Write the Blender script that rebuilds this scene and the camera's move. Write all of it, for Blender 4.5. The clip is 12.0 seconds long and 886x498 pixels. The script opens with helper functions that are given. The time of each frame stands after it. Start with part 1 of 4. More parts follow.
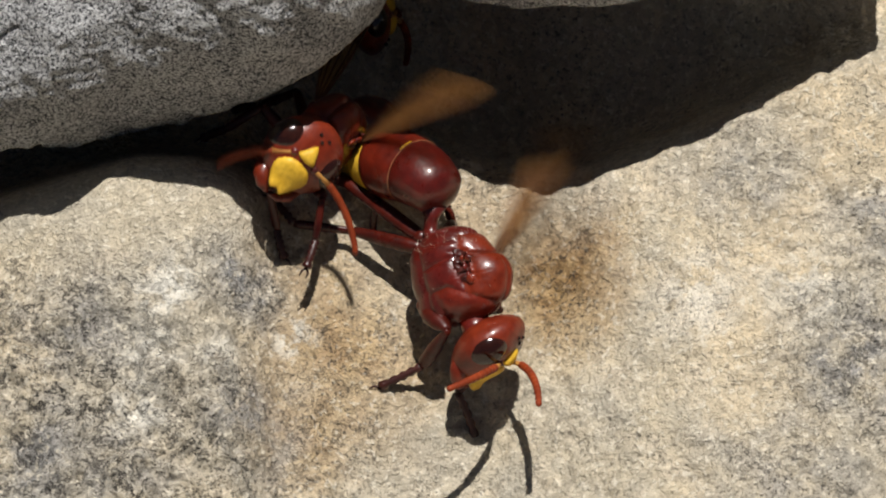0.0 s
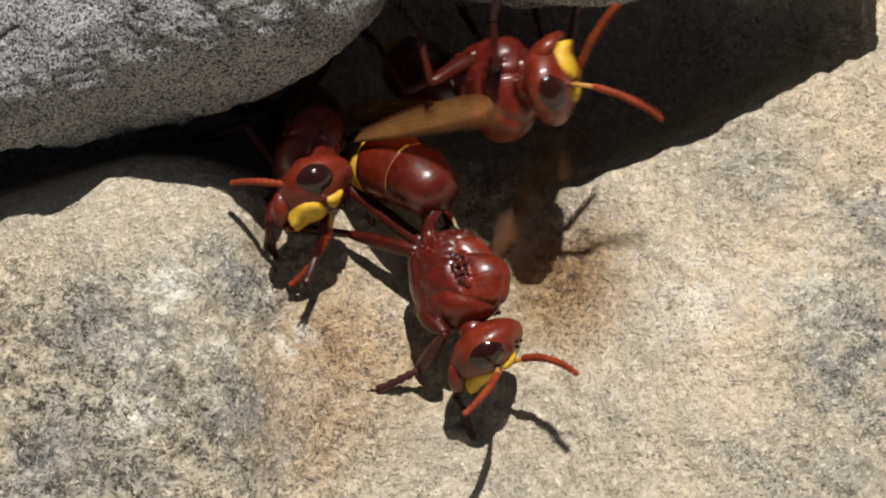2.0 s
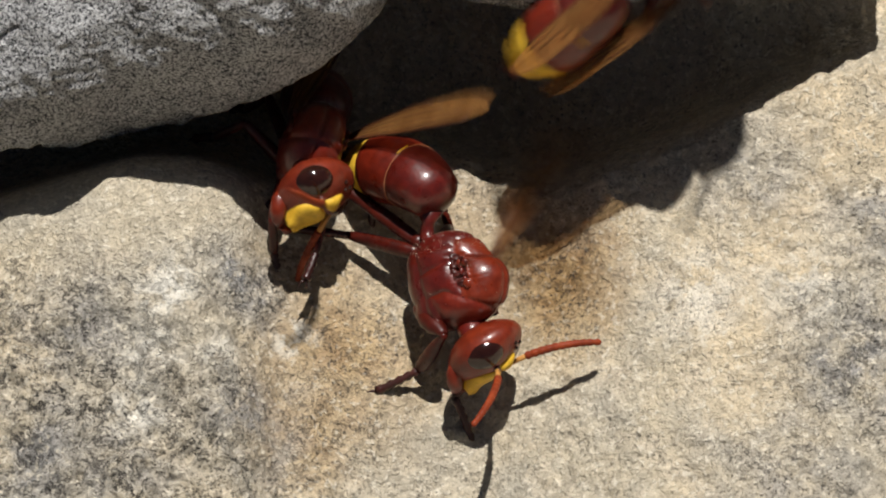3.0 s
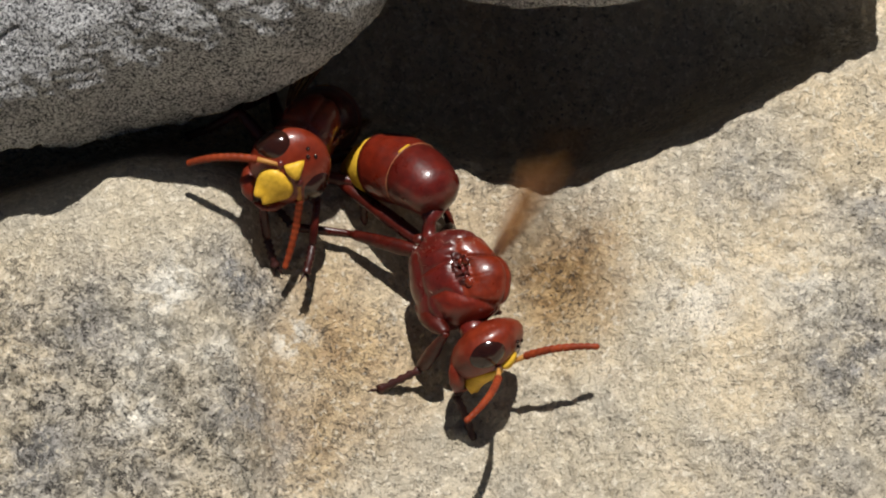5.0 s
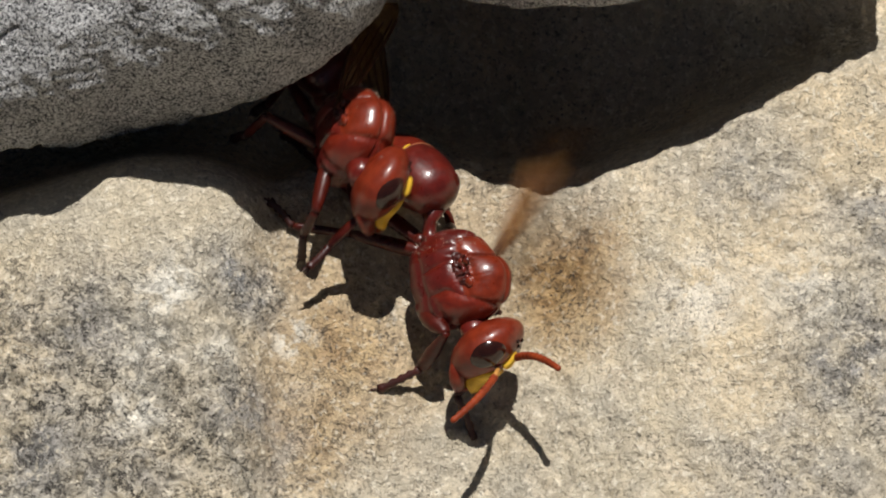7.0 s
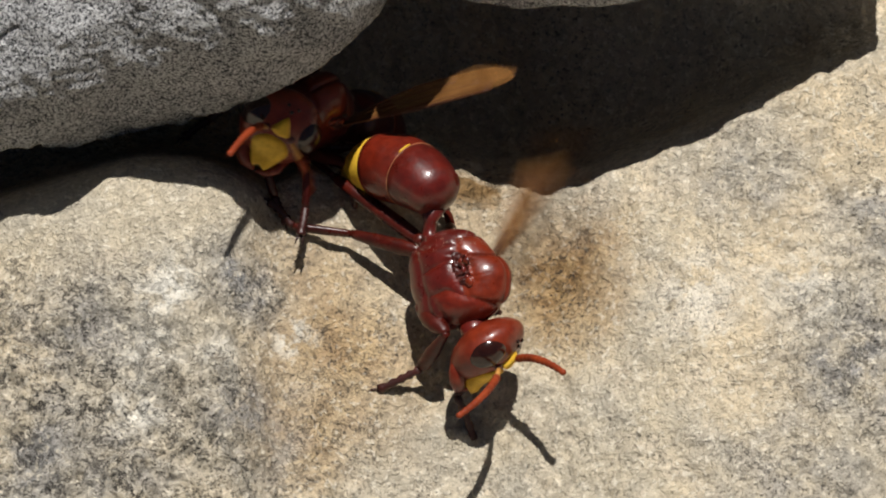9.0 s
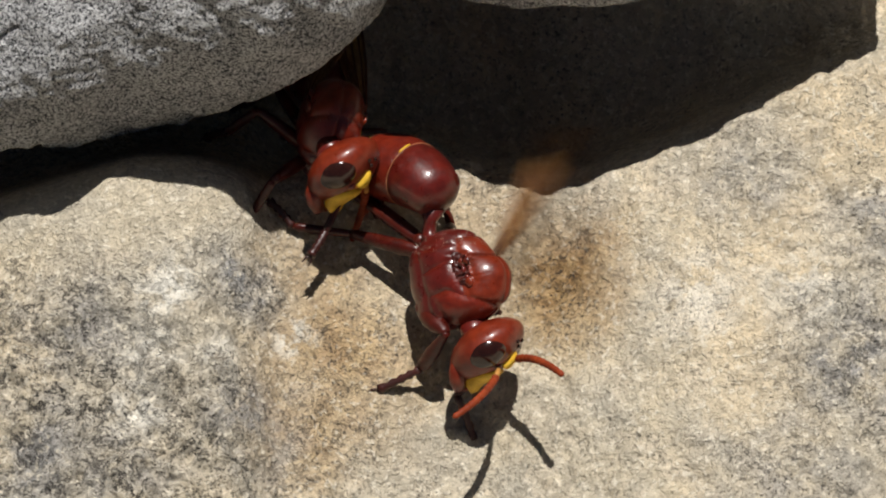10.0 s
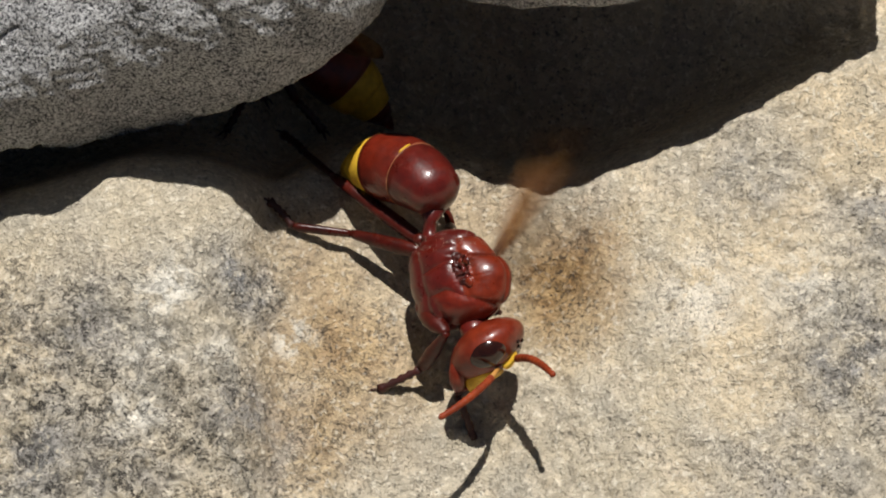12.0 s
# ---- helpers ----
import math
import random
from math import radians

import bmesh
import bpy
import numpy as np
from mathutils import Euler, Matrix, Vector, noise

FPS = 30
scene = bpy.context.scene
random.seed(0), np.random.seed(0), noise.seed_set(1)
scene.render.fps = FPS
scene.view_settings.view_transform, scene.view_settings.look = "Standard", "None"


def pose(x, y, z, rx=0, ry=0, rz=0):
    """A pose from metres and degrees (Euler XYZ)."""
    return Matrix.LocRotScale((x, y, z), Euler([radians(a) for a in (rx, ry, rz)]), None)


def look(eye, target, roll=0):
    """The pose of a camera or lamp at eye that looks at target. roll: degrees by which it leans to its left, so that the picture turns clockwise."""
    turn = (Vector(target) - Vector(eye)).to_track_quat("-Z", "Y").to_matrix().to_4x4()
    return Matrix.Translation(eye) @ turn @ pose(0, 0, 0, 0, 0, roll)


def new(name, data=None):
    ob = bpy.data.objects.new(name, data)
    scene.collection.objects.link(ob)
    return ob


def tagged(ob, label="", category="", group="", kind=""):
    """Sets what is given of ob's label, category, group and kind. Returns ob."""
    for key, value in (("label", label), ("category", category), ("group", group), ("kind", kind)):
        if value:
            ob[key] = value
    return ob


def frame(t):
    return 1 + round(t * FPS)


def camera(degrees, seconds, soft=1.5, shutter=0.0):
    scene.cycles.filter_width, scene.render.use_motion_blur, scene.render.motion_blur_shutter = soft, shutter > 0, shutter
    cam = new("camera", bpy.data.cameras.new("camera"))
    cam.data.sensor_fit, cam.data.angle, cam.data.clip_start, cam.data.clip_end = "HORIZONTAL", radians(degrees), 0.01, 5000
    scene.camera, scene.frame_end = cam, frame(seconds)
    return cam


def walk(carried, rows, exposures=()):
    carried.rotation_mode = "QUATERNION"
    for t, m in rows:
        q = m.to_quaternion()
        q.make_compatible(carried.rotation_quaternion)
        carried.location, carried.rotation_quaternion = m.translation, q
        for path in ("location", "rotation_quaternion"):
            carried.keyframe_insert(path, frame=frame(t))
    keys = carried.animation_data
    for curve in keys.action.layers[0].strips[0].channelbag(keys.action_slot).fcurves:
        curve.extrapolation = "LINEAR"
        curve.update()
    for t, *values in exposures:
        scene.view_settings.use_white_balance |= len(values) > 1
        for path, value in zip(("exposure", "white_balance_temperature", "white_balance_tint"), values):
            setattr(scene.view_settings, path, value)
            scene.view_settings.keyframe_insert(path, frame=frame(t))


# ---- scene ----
MM = 0.001
cam = camera(11.42, 12.0, soft=2.0, shutter=0.9)
EYE = (0, -192.8 * MM, 229.8 * MM)
walk(cam, [(0, look(EYE, (0, 0, 0))), (12, look(EYE, (0, 0, 0)))], [(0, 0.0), (12, 0.0)])

# ---- light: a high sun, a little behind the stones, and a clear sky ----
world = bpy.data.worlds.new("sky")
scene.world = world
world.use_nodes = True
sky = world.node_tree.nodes.new("ShaderNodeTexSky")
sky.sky_type, sky.sun_disc = "NISHITA", False
sky.sun_elevation, sky.sun_rotation = radians(84), radians(40)
world.node_tree.links.new(sky.outputs[0], world.node_tree.nodes["Background"].inputs[0])
world.node_tree.nodes["Background"].inputs[1].default_value = 0.019
sun = new("sun", bpy.data.lights.new("sun", "SUN"))
sun.data.energy, sun.data.angle, sun.data.color = 5.0, radians(0.55), (1.0, 0.965, 0.925)
sun.matrix_world = look((0.06, 0.10, 1.0), (0, 0, 0))


# ---- materials ----
class Nodes:
    """Short hand for a node material."""

    def __init__(self, name):
        self.mat = bpy.data.materials.new(name)
        self.mat.use_nodes = True
        self.tree = self.mat.node_tree
        self.bsdf = self.tree.nodes["Principled BSDF"]
        self.out = self.tree.nodes["Material Output"]
        self.pos = self.tree.nodes.new("ShaderNodeTexCoord").outputs["Object"]

    def put(self, socket, value):
        if isinstance(value, bpy.types.NodeSocket):
            self.tree.links.new(value, socket)
        elif isinstance(value, tuple) and len(value) == 3:
            socket.default_value = (*value, 1)
        else:
            socket.default_value = value

    def noise(self, scale, detail=4, rough=0.55, pos=None):
        n = self.tree.nodes.new("ShaderNodeTexNoise")
        self.put(n.inputs["Vector"], pos or self.pos)
        n.inputs["Scale"].default_value, n.inputs["Detail"].default_value = scale, detail
        n.inputs["Roughness"].default_value = rough
        return n.outputs["Fac"]

    def grains(self, scale, warp=0.25):
        """Packed grains: how far a point lies from the joint between two of them, and a random tint of each."""
        add = self.tree.nodes.new("ShaderNodeVectorMath")
        add.operation = "MULTIPLY_ADD"
        w = self.tree.nodes.new("ShaderNodeTexNoise")
        self.put(w.inputs["Vector"], self.pos)
        w.inputs["Scale"].default_value, w.inputs["Detail"].default_value = scale * 0.8, 4
        self.put(add.inputs[0], w.outputs["Color"])
        add.inputs[1].default_value = (3 * warp / scale,) * 3
        self.put(add.inputs[2], self.pos)
        out = []
        for feature, socket in (("DISTANCE_TO_EDGE", "Distance"), ("F1", "Color")):
            n = self.tree.nodes.new("ShaderNodeTexVoronoi")
            n.feature = feature
            self.put(n.inputs["Vector"], add.outputs[0])
            n.inputs["Scale"].default_value = scale
            out.append(n.outputs[socket])
        return out

    def ramp(self, fac, *stops):
        n = self.tree.nodes.new("ShaderNodeValToRGB")
        self.put(n.inputs[0], fac)
        while len(n.color_ramp.elements) < len(stops):
            n.color_ramp.elements.new(0.5)
        for e, (at, c) in zip(n.color_ramp.elements, stops):
            e.position, e.color = at, (*c, 1) if isinstance(c, tuple) else (c, c, c, 1)
        return n.outputs[0]

    def mix(self, fac, a, b, how="MIX"):
        n = self.tree.nodes.new("ShaderNodeMix")
        n.data_type, n.blend_type = "RGBA", how
        for i, v in ((0, fac), (6, a), (7, b)):
            self.put(n.inputs[i], v)
        return n.outputs[2]

    def math(self, how, a, b):
        n = self.tree.nodes.new("ShaderNodeMath")
        n.operation = how
        self.put(n.inputs[0], a), self.put(n.inputs[1], b)
        return n.outputs[0]

    def bump(self, height, mm, strength=1.0, below=None):
        n = self.tree.nodes.new("ShaderNodeBump")
        n.inputs["Strength"].default_value, n.inputs["Distance"].default_value = strength, mm * MM
        self.put(n.inputs["Height"], height)
        if below:
            self.put(n.inputs["Normal"], below)
        return n.outputs[0]

    def set(self, **k):
        for key, v in k.items():
            self.put(self.bsdf.inputs[key.replace("_", " ")], v)
        return self.mat


def spots(n, *rows):
    """A mask of ragged round stains; rows: x, y in mm, radius, strength."""
    warp = n.tree.nodes.new("ShaderNodeTexNoise")
    n.put(warp.inputs["Vector"], n.pos)
    warp.inputs["Scale"].default_value, warp.inputs["Detail"].default_value = 230, 5
    add = n.tree.nodes.new("ShaderNodeVectorMath")
    add.operation = "MULTIPLY_ADD"
    n.put(add.inputs[0], warp.outputs["Color"])
    add.inputs[1].default_value = (6 * MM, 6 * MM, 0)
    n.put(add.inputs[2], n.pos)
    total = None
    for x, y, r, k in rows:
        flat = n.tree.nodes.new("ShaderNodeVectorMath")
        flat.operation = "MULTIPLY"
        n.put(flat.inputs[0], add.outputs[0])
        flat.inputs[1].default_value = (1, 1, 0)
        d = n.tree.nodes.new("ShaderNodeVectorMath")
        d.operation = "DISTANCE"
        n.put(d.inputs[0], flat.outputs[0])
        d.inputs[1].default_value = ((x + 3) * MM, (y + 3) * MM, 0)
        m = n.ramp(n.math("DIVIDE", d.outputs["Value"], 2 * r * MM), (0.15, k), (0.75, 0.0))
        total = m if total is None else n.math("MAXIMUM", total, m)
    return total


def sandstone():
    """Pale weathered sandstone: warm cream ground, ochre and grey stains, dark and light mineral grains, crumbling worn
    patches with the shade under their bumps painted in.
    """
    n = Nodes("sandstone")
    patch = n.noise(70, 5, 0.62)
    col = n.ramp(patch, (0.30, (0.48, 0.435, 0.35)), (0.5, (0.61, 0.525, 0.38)), (0.7, (0.69, 0.565, 0.38)))
    col = n.mix(n.ramp(n.noise(210, 5, 0.65), (0.48, 0.0), (0.68, 0.6)), col, (0.44, 0.41, 0.34))
    col = n.mix(n.ramp(n.noise(330, 4, 0.6), (0.54, 0.0), (0.68, 0.7)), col, (0.70, 0.60, 0.45))
    ochre = spots(n, (-6.5, -8.5, 5.5, 0.8), (8.0, -3.5, 4.2, 1.0), (-8.5, -4, 4, 0.6), (1, 2, 5, 0.45), (-9.0, -13.5, 4, 0.7))
    col = n.mix(ochre, col, n.ramp(n.noise(600, 4, 0.6), (0.35, (0.33, 0.195, 0.075)), (0.65, (0.55, 0.385, 0.19))))
    grey = spots(n, (-14.2, -5.6, 2.3, 1.0), (-13.2, -14.5, 3.6, 0.85), (-24.5, -9.5, 4.0, 0.75), (-19.5, -12.5, 3.0, 0.5), (-26.5, -17.5, 4.0, 0.85), (-20.5, -18.5, 3.5, 0.75), (27.5, -11, 5, 0.85), (20.5, 1, 3.5, 0.6), (23, -18, 5, 0.6), (-30, -22, 5, 0.6), (29, -2, 3.5, 0.7))
    blotch = n.ramp(n.noise(330, 6, 0.7), (0.40, 0.25), (0.56, 1.0))
    col = n.mix(n.math("MULTIPLY", grey, blotch), col, (0.33, 0.325, 0.315))
    chalk = spots(n, (-18.3, -7.3, 1.7, 1.0), (-19.2, -11.2, 1.6, 0.9), (-15.2, -11.5, 1.3, 0.7), (-20.5, -15.5, 1.6, 0.8), (-9.8, -8.0, 1.2, 0.8), (17, -6, 2.5, 0.6), (24, -6, 2.5, 0.6))
    col = n.mix(n.math("MULTIPLY", chalk, n.ramp(n.noise(700, 4, 0.65), (0.42, 0.0), (0.52, 1.0))), col, (0.84, 0.80, 0.70))
    lumpy = spots(n, (-25, -13, 8, 1.0), (-18, -19, 8, 1.0), (-13.5, -13, 4, 0.8), (-14, -6, 3, 1.0), (-29, -21, 8, 1.0), (28, -13, 6, 0.6))
    bare = spots(n, (13, 0.5, 5, 0.9), (21, 2, 5, 0.7), (-24, -3.5, 6, 0.9), (-17, -2, 4, 0.7), (20, -13, 7, 0.4), (14, -19, 6, 0.4))
    fine = n.noise(2700, 3, 0.6)
    mid = n.noise(1150, 5, 0.68)
    much = n.math("ADD", n.noise(170, 4, 0.65), n.math("MULTIPLY", n.math("MAXIMUM", n.math("MAXIMUM", grey, lumpy), n.math("MULTIPLY", ochre, 0.7)), 0.28))
    much = n.math("SUBTRACT", much, n.math("MULTIPLY", bare, 0.16))
    dark = n.math("MULTIPLY", n.ramp(fine, (0.36, 0.9), (0.44, 0.0)), n.ramp(much, (0.40, 0.25), (0.74, 0.9)))
    col = n.mix(dark, col, (0.060, 0.050, 0.040))
    dark2 = n.math("MULTIPLY", n.ramp(mid, (0.34, 0.8), (0.42, 0.0)), n.ramp(much, (0.50, 0.05), (0.76, 0.55)))
    col = n.mix(dark2, col, (0.070, 0.060, 0.050))
    joint, tint = n.grains(2000, 0.9)
    col = n.mix(0.30, col, n.mix(1.0, col, n.ramp(tint, (0.1, 0.5), (0.9, 1.5)), "MULTIPLY"))
    worn = n.math("MAXIMUM", n.ramp(much, (0.54, 0.0), (0.76, 0.85)), lumpy)
    bald = n.math("SUBTRACT", 1.0, n.math("MULTIPLY", bare, 0.45))
    # Thin dark strokes paint in the shaded undersides of bumps; also sunk below.
    shade_stroke = n.ramp(n.noise(1900, 3, 0.62), (0.465, 0.0), (0.492, 1.0), (0.508, 1.0), (0.535, 0.0))
    shade_stroke = n.math("MULTIPLY", n.math("MULTIPLY", shade_stroke, n.ramp(n.noise(900, 3, 0.6), (0.47, 0.0), (0.56, 1.0))), n.math("MULTIPLY", worn, bald))
    col = n.mix(n.math("MULTIPLY", shade_stroke, 0.75), col, (0.070, 0.060, 0.050))
    # Broader strokes of the same painted shade, only on the lumpy parts.
    wide_shade_stroke = n.ramp(n.noise(620, 5, 0.66), (0.465, 0.0), (0.492, 1.0), (0.508, 1.0), (0.535, 0.0))
    wide_shade_stroke = n.math("MULTIPLY", n.math("MULTIPLY", wide_shade_stroke, n.ramp(n.noise(380, 4, 0.65), (0.50, 0.0), (0.58, 1.0))), lumpy)
    col = n.mix(wide_shade_stroke, col, (0.055, 0.048, 0.042))
    crust = n.math("MULTIPLY", n.ramp(n.noise(900, 6, 0.75), (0.35, 0.45), (0.40, 0.0)), lumpy)
    col = n.mix(crust, col, (0.075, 0.068, 0.060))
    pale = n.math("MULTIPLY", n.ramp(n.noise(2300, 3, 0.55), (0.56, 0.0), (0.66, 0.8)), n.math("SUBTRACT", 1.0, n.math("MULTIPLY", ochre, 0.7)))
    col = n.mix(pale, col, (0.80, 0.73, 0.59))
    h1 = n.bump(n.noise(420, 6, 0.74), 0.9, 1.0)
    h2 = n.bump(mid, 0.5, 0.9, h1)
    h3 = n.bump(fine, 0.16, 0.9, h2)
    h3 = n.bump(n.ramp(joint, (0.0, 0.0), (0.3, 1.0)), 0.03, 0.5, h3)
    h3 = n.bump(n.math("MAXIMUM", shade_stroke, wide_shade_stroke), -0.25, 1.0, h3)
    return n.set(Base_Color=col, Roughness=0.92, Normal=h3)


def basalt():
    """Dark grey fine-grained rock with a salt-and-pepper grain and dull stained bands."""
    n = Nodes("grey_rock")
    col = n.ramp(n.noise(80, 6, 0.66), (0.30, (0.40, 0.398, 0.398)), (0.5, (0.63, 0.627, 0.625)), (0.72, (0.80, 0.797, 0.79)))
    col = n.mix(n.ramp(n.noise(300, 5, 0.7), (0.36, 0.6), (0.50, 0.0)), col, (0.24, 0.24, 0.243))
    fine = n.noise(5400, 3, 0.7)
    mid = n.noise(2000, 5, 0.7)
    col = n.mix(n.ramp(fine, (0.42, 1.0), (0.48, 0.0)), col, (0.026, 0.026, 0.030))
    col = n.mix(n.ramp(mid, (0.37, 0.85), (0.46, 0.0)), col, (0.045, 0.045, 0.049))
    col = n.mix(n.ramp(fine, (0.53, 0.0), (0.61, 1.0)), col, (0.86, 0.85, 0.845))
    col = n.mix(n.ramp(mid, (0.58, 0.0), (0.68, 0.6)), col, (0.66, 0.65, 0.63))
    h1 = n.bump(n.noise(300, 6, 0.75), 1.2, 1.0)
    h2 = n.bump(mid, 0.45, 0.9, h1)
    h3 = n.bump(fine, 0.4, 1.0, h2)
    return n.set(Base_Color=col, Roughness=0.7, Normal=h3)


def chitin(name, low, high, rough=0.3, shine=0.45, pits=0.012, coat=0.0):
    """Hard insect shell: clouded colour with darker flecks, a soft sheen under a clear gloss, minute pits."""
    n = Nodes(name)
    col = n.ramp(n.noise(330, 5, 0.65), (0.3, low), (0.7, high))
    col = n.mix(n.ramp(n.noise(1300, 5, 0.72), (0.40, 0.35), (0.58, 0.0)), col, tuple(0.5 * v for v in low))
    dents = n.bump(n.noise(700, 4, 0.6), 0.12, 0.5)
    b = n.bump(n.noise(6000, 3, 0.6), pits, 0.6, dents)
    r = n.ramp(n.noise(900, 5, 0.7), (0.3, rough * 0.65), (0.7, rough * 1.5))
    return n.set(Base_Color=col, Roughness=r, Normal=b, Specular_IOR_Level=shine, Coat_Weight=coat, Coat_Roughness=0.15)


def membrane():
    """Amber wing skin: thin, half clear, with a dull gloss."""
    n = Nodes("wing_membrane")
    col = n.ramp(n.noise(420, 4, 0.6), (0.35, (0.30, 0.14, 0.042)), (0.65, (0.48, 0.25, 0.085)))
    n.set(Base_Color=col, Roughness=0.35)
    clear = n.tree.nodes.new("ShaderNodeBsdfTransparent")
    clear.inputs[0].default_value = (0.97, 0.84, 0.66, 1)
    m = n.tree.nodes.new("ShaderNodeMixShader")
    m.inputs[0].default_value = 0.28
    n.put(m.inputs[1], clear.outputs[0]), n.put(m.inputs[2], n.bsdf.outputs[0])
    n.put(n.out.inputs[0], m.outputs[0])
    return n.mat


STONE, GREY = sandstone(), basalt()
RED = chitin("red_brown_chitin", (0.118, 0.0125, 0.0042), (0.215, 0.0265, 0.0080), 0.34, 0.36, 0.015, 0.24)
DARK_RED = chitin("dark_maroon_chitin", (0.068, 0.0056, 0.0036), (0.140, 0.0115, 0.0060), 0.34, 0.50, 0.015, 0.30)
MID_RED = chitin("mid_red_chitin", (0.098, 0.0085, 0.0036), (0.190, 0.0180, 0.0060), 0.34, 0.45, 0.015, 0.30)
LEG = chitin("leg_chitin", (0.034, 0.0036, 0.0020), (0.085, 0.0092, 0.0042), 0.30, 0.40)
SCAPE = chitin("antenna_base_chitin", (0.42, 0.18, 0.04), (0.55, 0.28, 0.07), 0.45, 0.3)
FEET = chitin("feet_chitin", (0.03, 0.005, 0.0035), (0.06, 0.010, 0.006), 0.4, 0.5)
PALE = chitin("antenna_chitin", (0.17, 0.024, 0.0075), (0.28, 0.046, 0.012), 0.5, 0.2)
CREASE = chitin("pale_seam_chitin", (0.30, 0.11, 0.05), (0.46, 0.20, 0.09), 0.4, 0.4)
YELLOW = chitin("yellow_chitin", (0.66, 0.36, 0.020), (0.82, 0.52, 0.055), 0.40, 0.25)
EYE_MAT = chitin("eye_black_brown", (0.014, 0.004, 0.003), (0.034, 0.009, 0.005), 0.12, 0.6, 0.0)
SEAM = chitin("dark_seam", (0.030, 0.004, 0.0025), (0.070, 0.008, 0.004), 0.40, 0.45)
HAIR = chitin("fine_pale_hair", (0.6, 0.5, 0.36), (0.75, 0.65, 0.5), 0.6, 0.2)
WING, VEIN = membrane(), chitin("vein_brown", (0.06, 0.018, 0.006), (0.12, 0.042, 0.013), 0.5, 0.3)


# ---- mesh tools, in millimetres ----
def part(name, bm, material, parent=None, label="", at=(0, 0, 0), smooth=True):
    """Links a bmesh drawn in millimetres as one mesh; at: its own origin within its parent."""
    mesh = bpy.data.meshes.new(name)
    bmesh.ops.recalc_face_normals(bm, faces=bm.faces)
    bmesh.ops.scale(bm, vec=(MM, MM, MM), verts=bm.verts)
    bm.to_mesh(mesh)
    bm.free()
    mesh.materials.append(material)
    mesh.polygons.foreach_set("use_smooth", [smooth] * len(mesh.polygons))
    ob = new(name, mesh)
    ob.parent = parent
    ob.location = Vector(at) * MM
    return tagged(ob, label)


def ball(bm, c, r, turn=(0, 0, 0), shape=None, u=28, v=18):
    """An ellipsoid; shape(v) may move its points in units of the radii first."""
    made = bmesh.ops.create_uvsphere(bm, u_segments=u, v_segments=v, radius=1)["verts"]
    if shape:
        for p in made:
            p.co = shape(p.co.copy())
    m = Matrix.Translation(c) @ Euler([radians(a) for a in turn]).to_matrix().to_4x4() @ Matrix.Diagonal((*r, 1))
    bmesh.ops.transform(bm, matrix=m, verts=made)
    return made


def tube(bm, points, radii, n=10, flat=1.0):
    """A round-ended tube through points; flat squeezes it sideways."""
    points = [Vector(p) for p in points]
    rings = []
    side = None
    for i, p in enumerate(points):
        along = (points[min(i + 1, len(points) - 1)] - points[max(i - 1, 0)]).normalized()
        side = along.orthogonal() if side is None else side - along * side.dot(along)
        side.normalize()
        over = along.cross(side)
        rings.append([bm.verts.new(p + radii[i] * (math.cos(a) * side + flat * math.sin(a) * over))
                      for a in (2 * math.pi * k / n for k in range(n))])
    for a, b in zip(rings, rings[1:]):
        for k in range(n):
            bm.faces.new((a[k], a[(k + 1) % n], b[(k + 1) % n], b[k]))
    bm.faces.new(rings[0][::-1]), bm.faces.new(rings[-1])


def lathe(bm, profile, n=40, squash=1.0, curl=0.0):
    """Rings (s, r) round the x axis running backwards; past 2 mm the line of centres curls down by curl radians a mm."""
    rings = []
    for s, r in profile:
        t = curl * max(0.0, s - 2)
        x, z = (-s, 0) if t < 1e-6 else (-2 - math.sin(t) / curl, -(1 - math.cos(t)) / curl)
        ring = []
        for k in range(n):
            a = 2 * math.pi * k / n
            h = squash * r * math.sin(a)
            ring.append(bm.verts.new((x - h * math.sin(t), r * math.cos(a), z + h * math.cos(t))))
        rings.append(ring)
    for a, b in zip(rings, rings[1:]):
        for k in range(n):
            bm.faces.new((a[k], a[(k + 1) % n], b[(k + 1) % n], b[k]))
    bm.faces.new(rings[0][::-1]), bm.faces.new(rings[-1])


def smooth_line(xs, ys, at, soft=1.2):
    """A softened broken line."""
    return sum(np.interp(at + k * soft, xs, ys) for k in (-1, -0.5, 0, 0.5, 1)) / 5


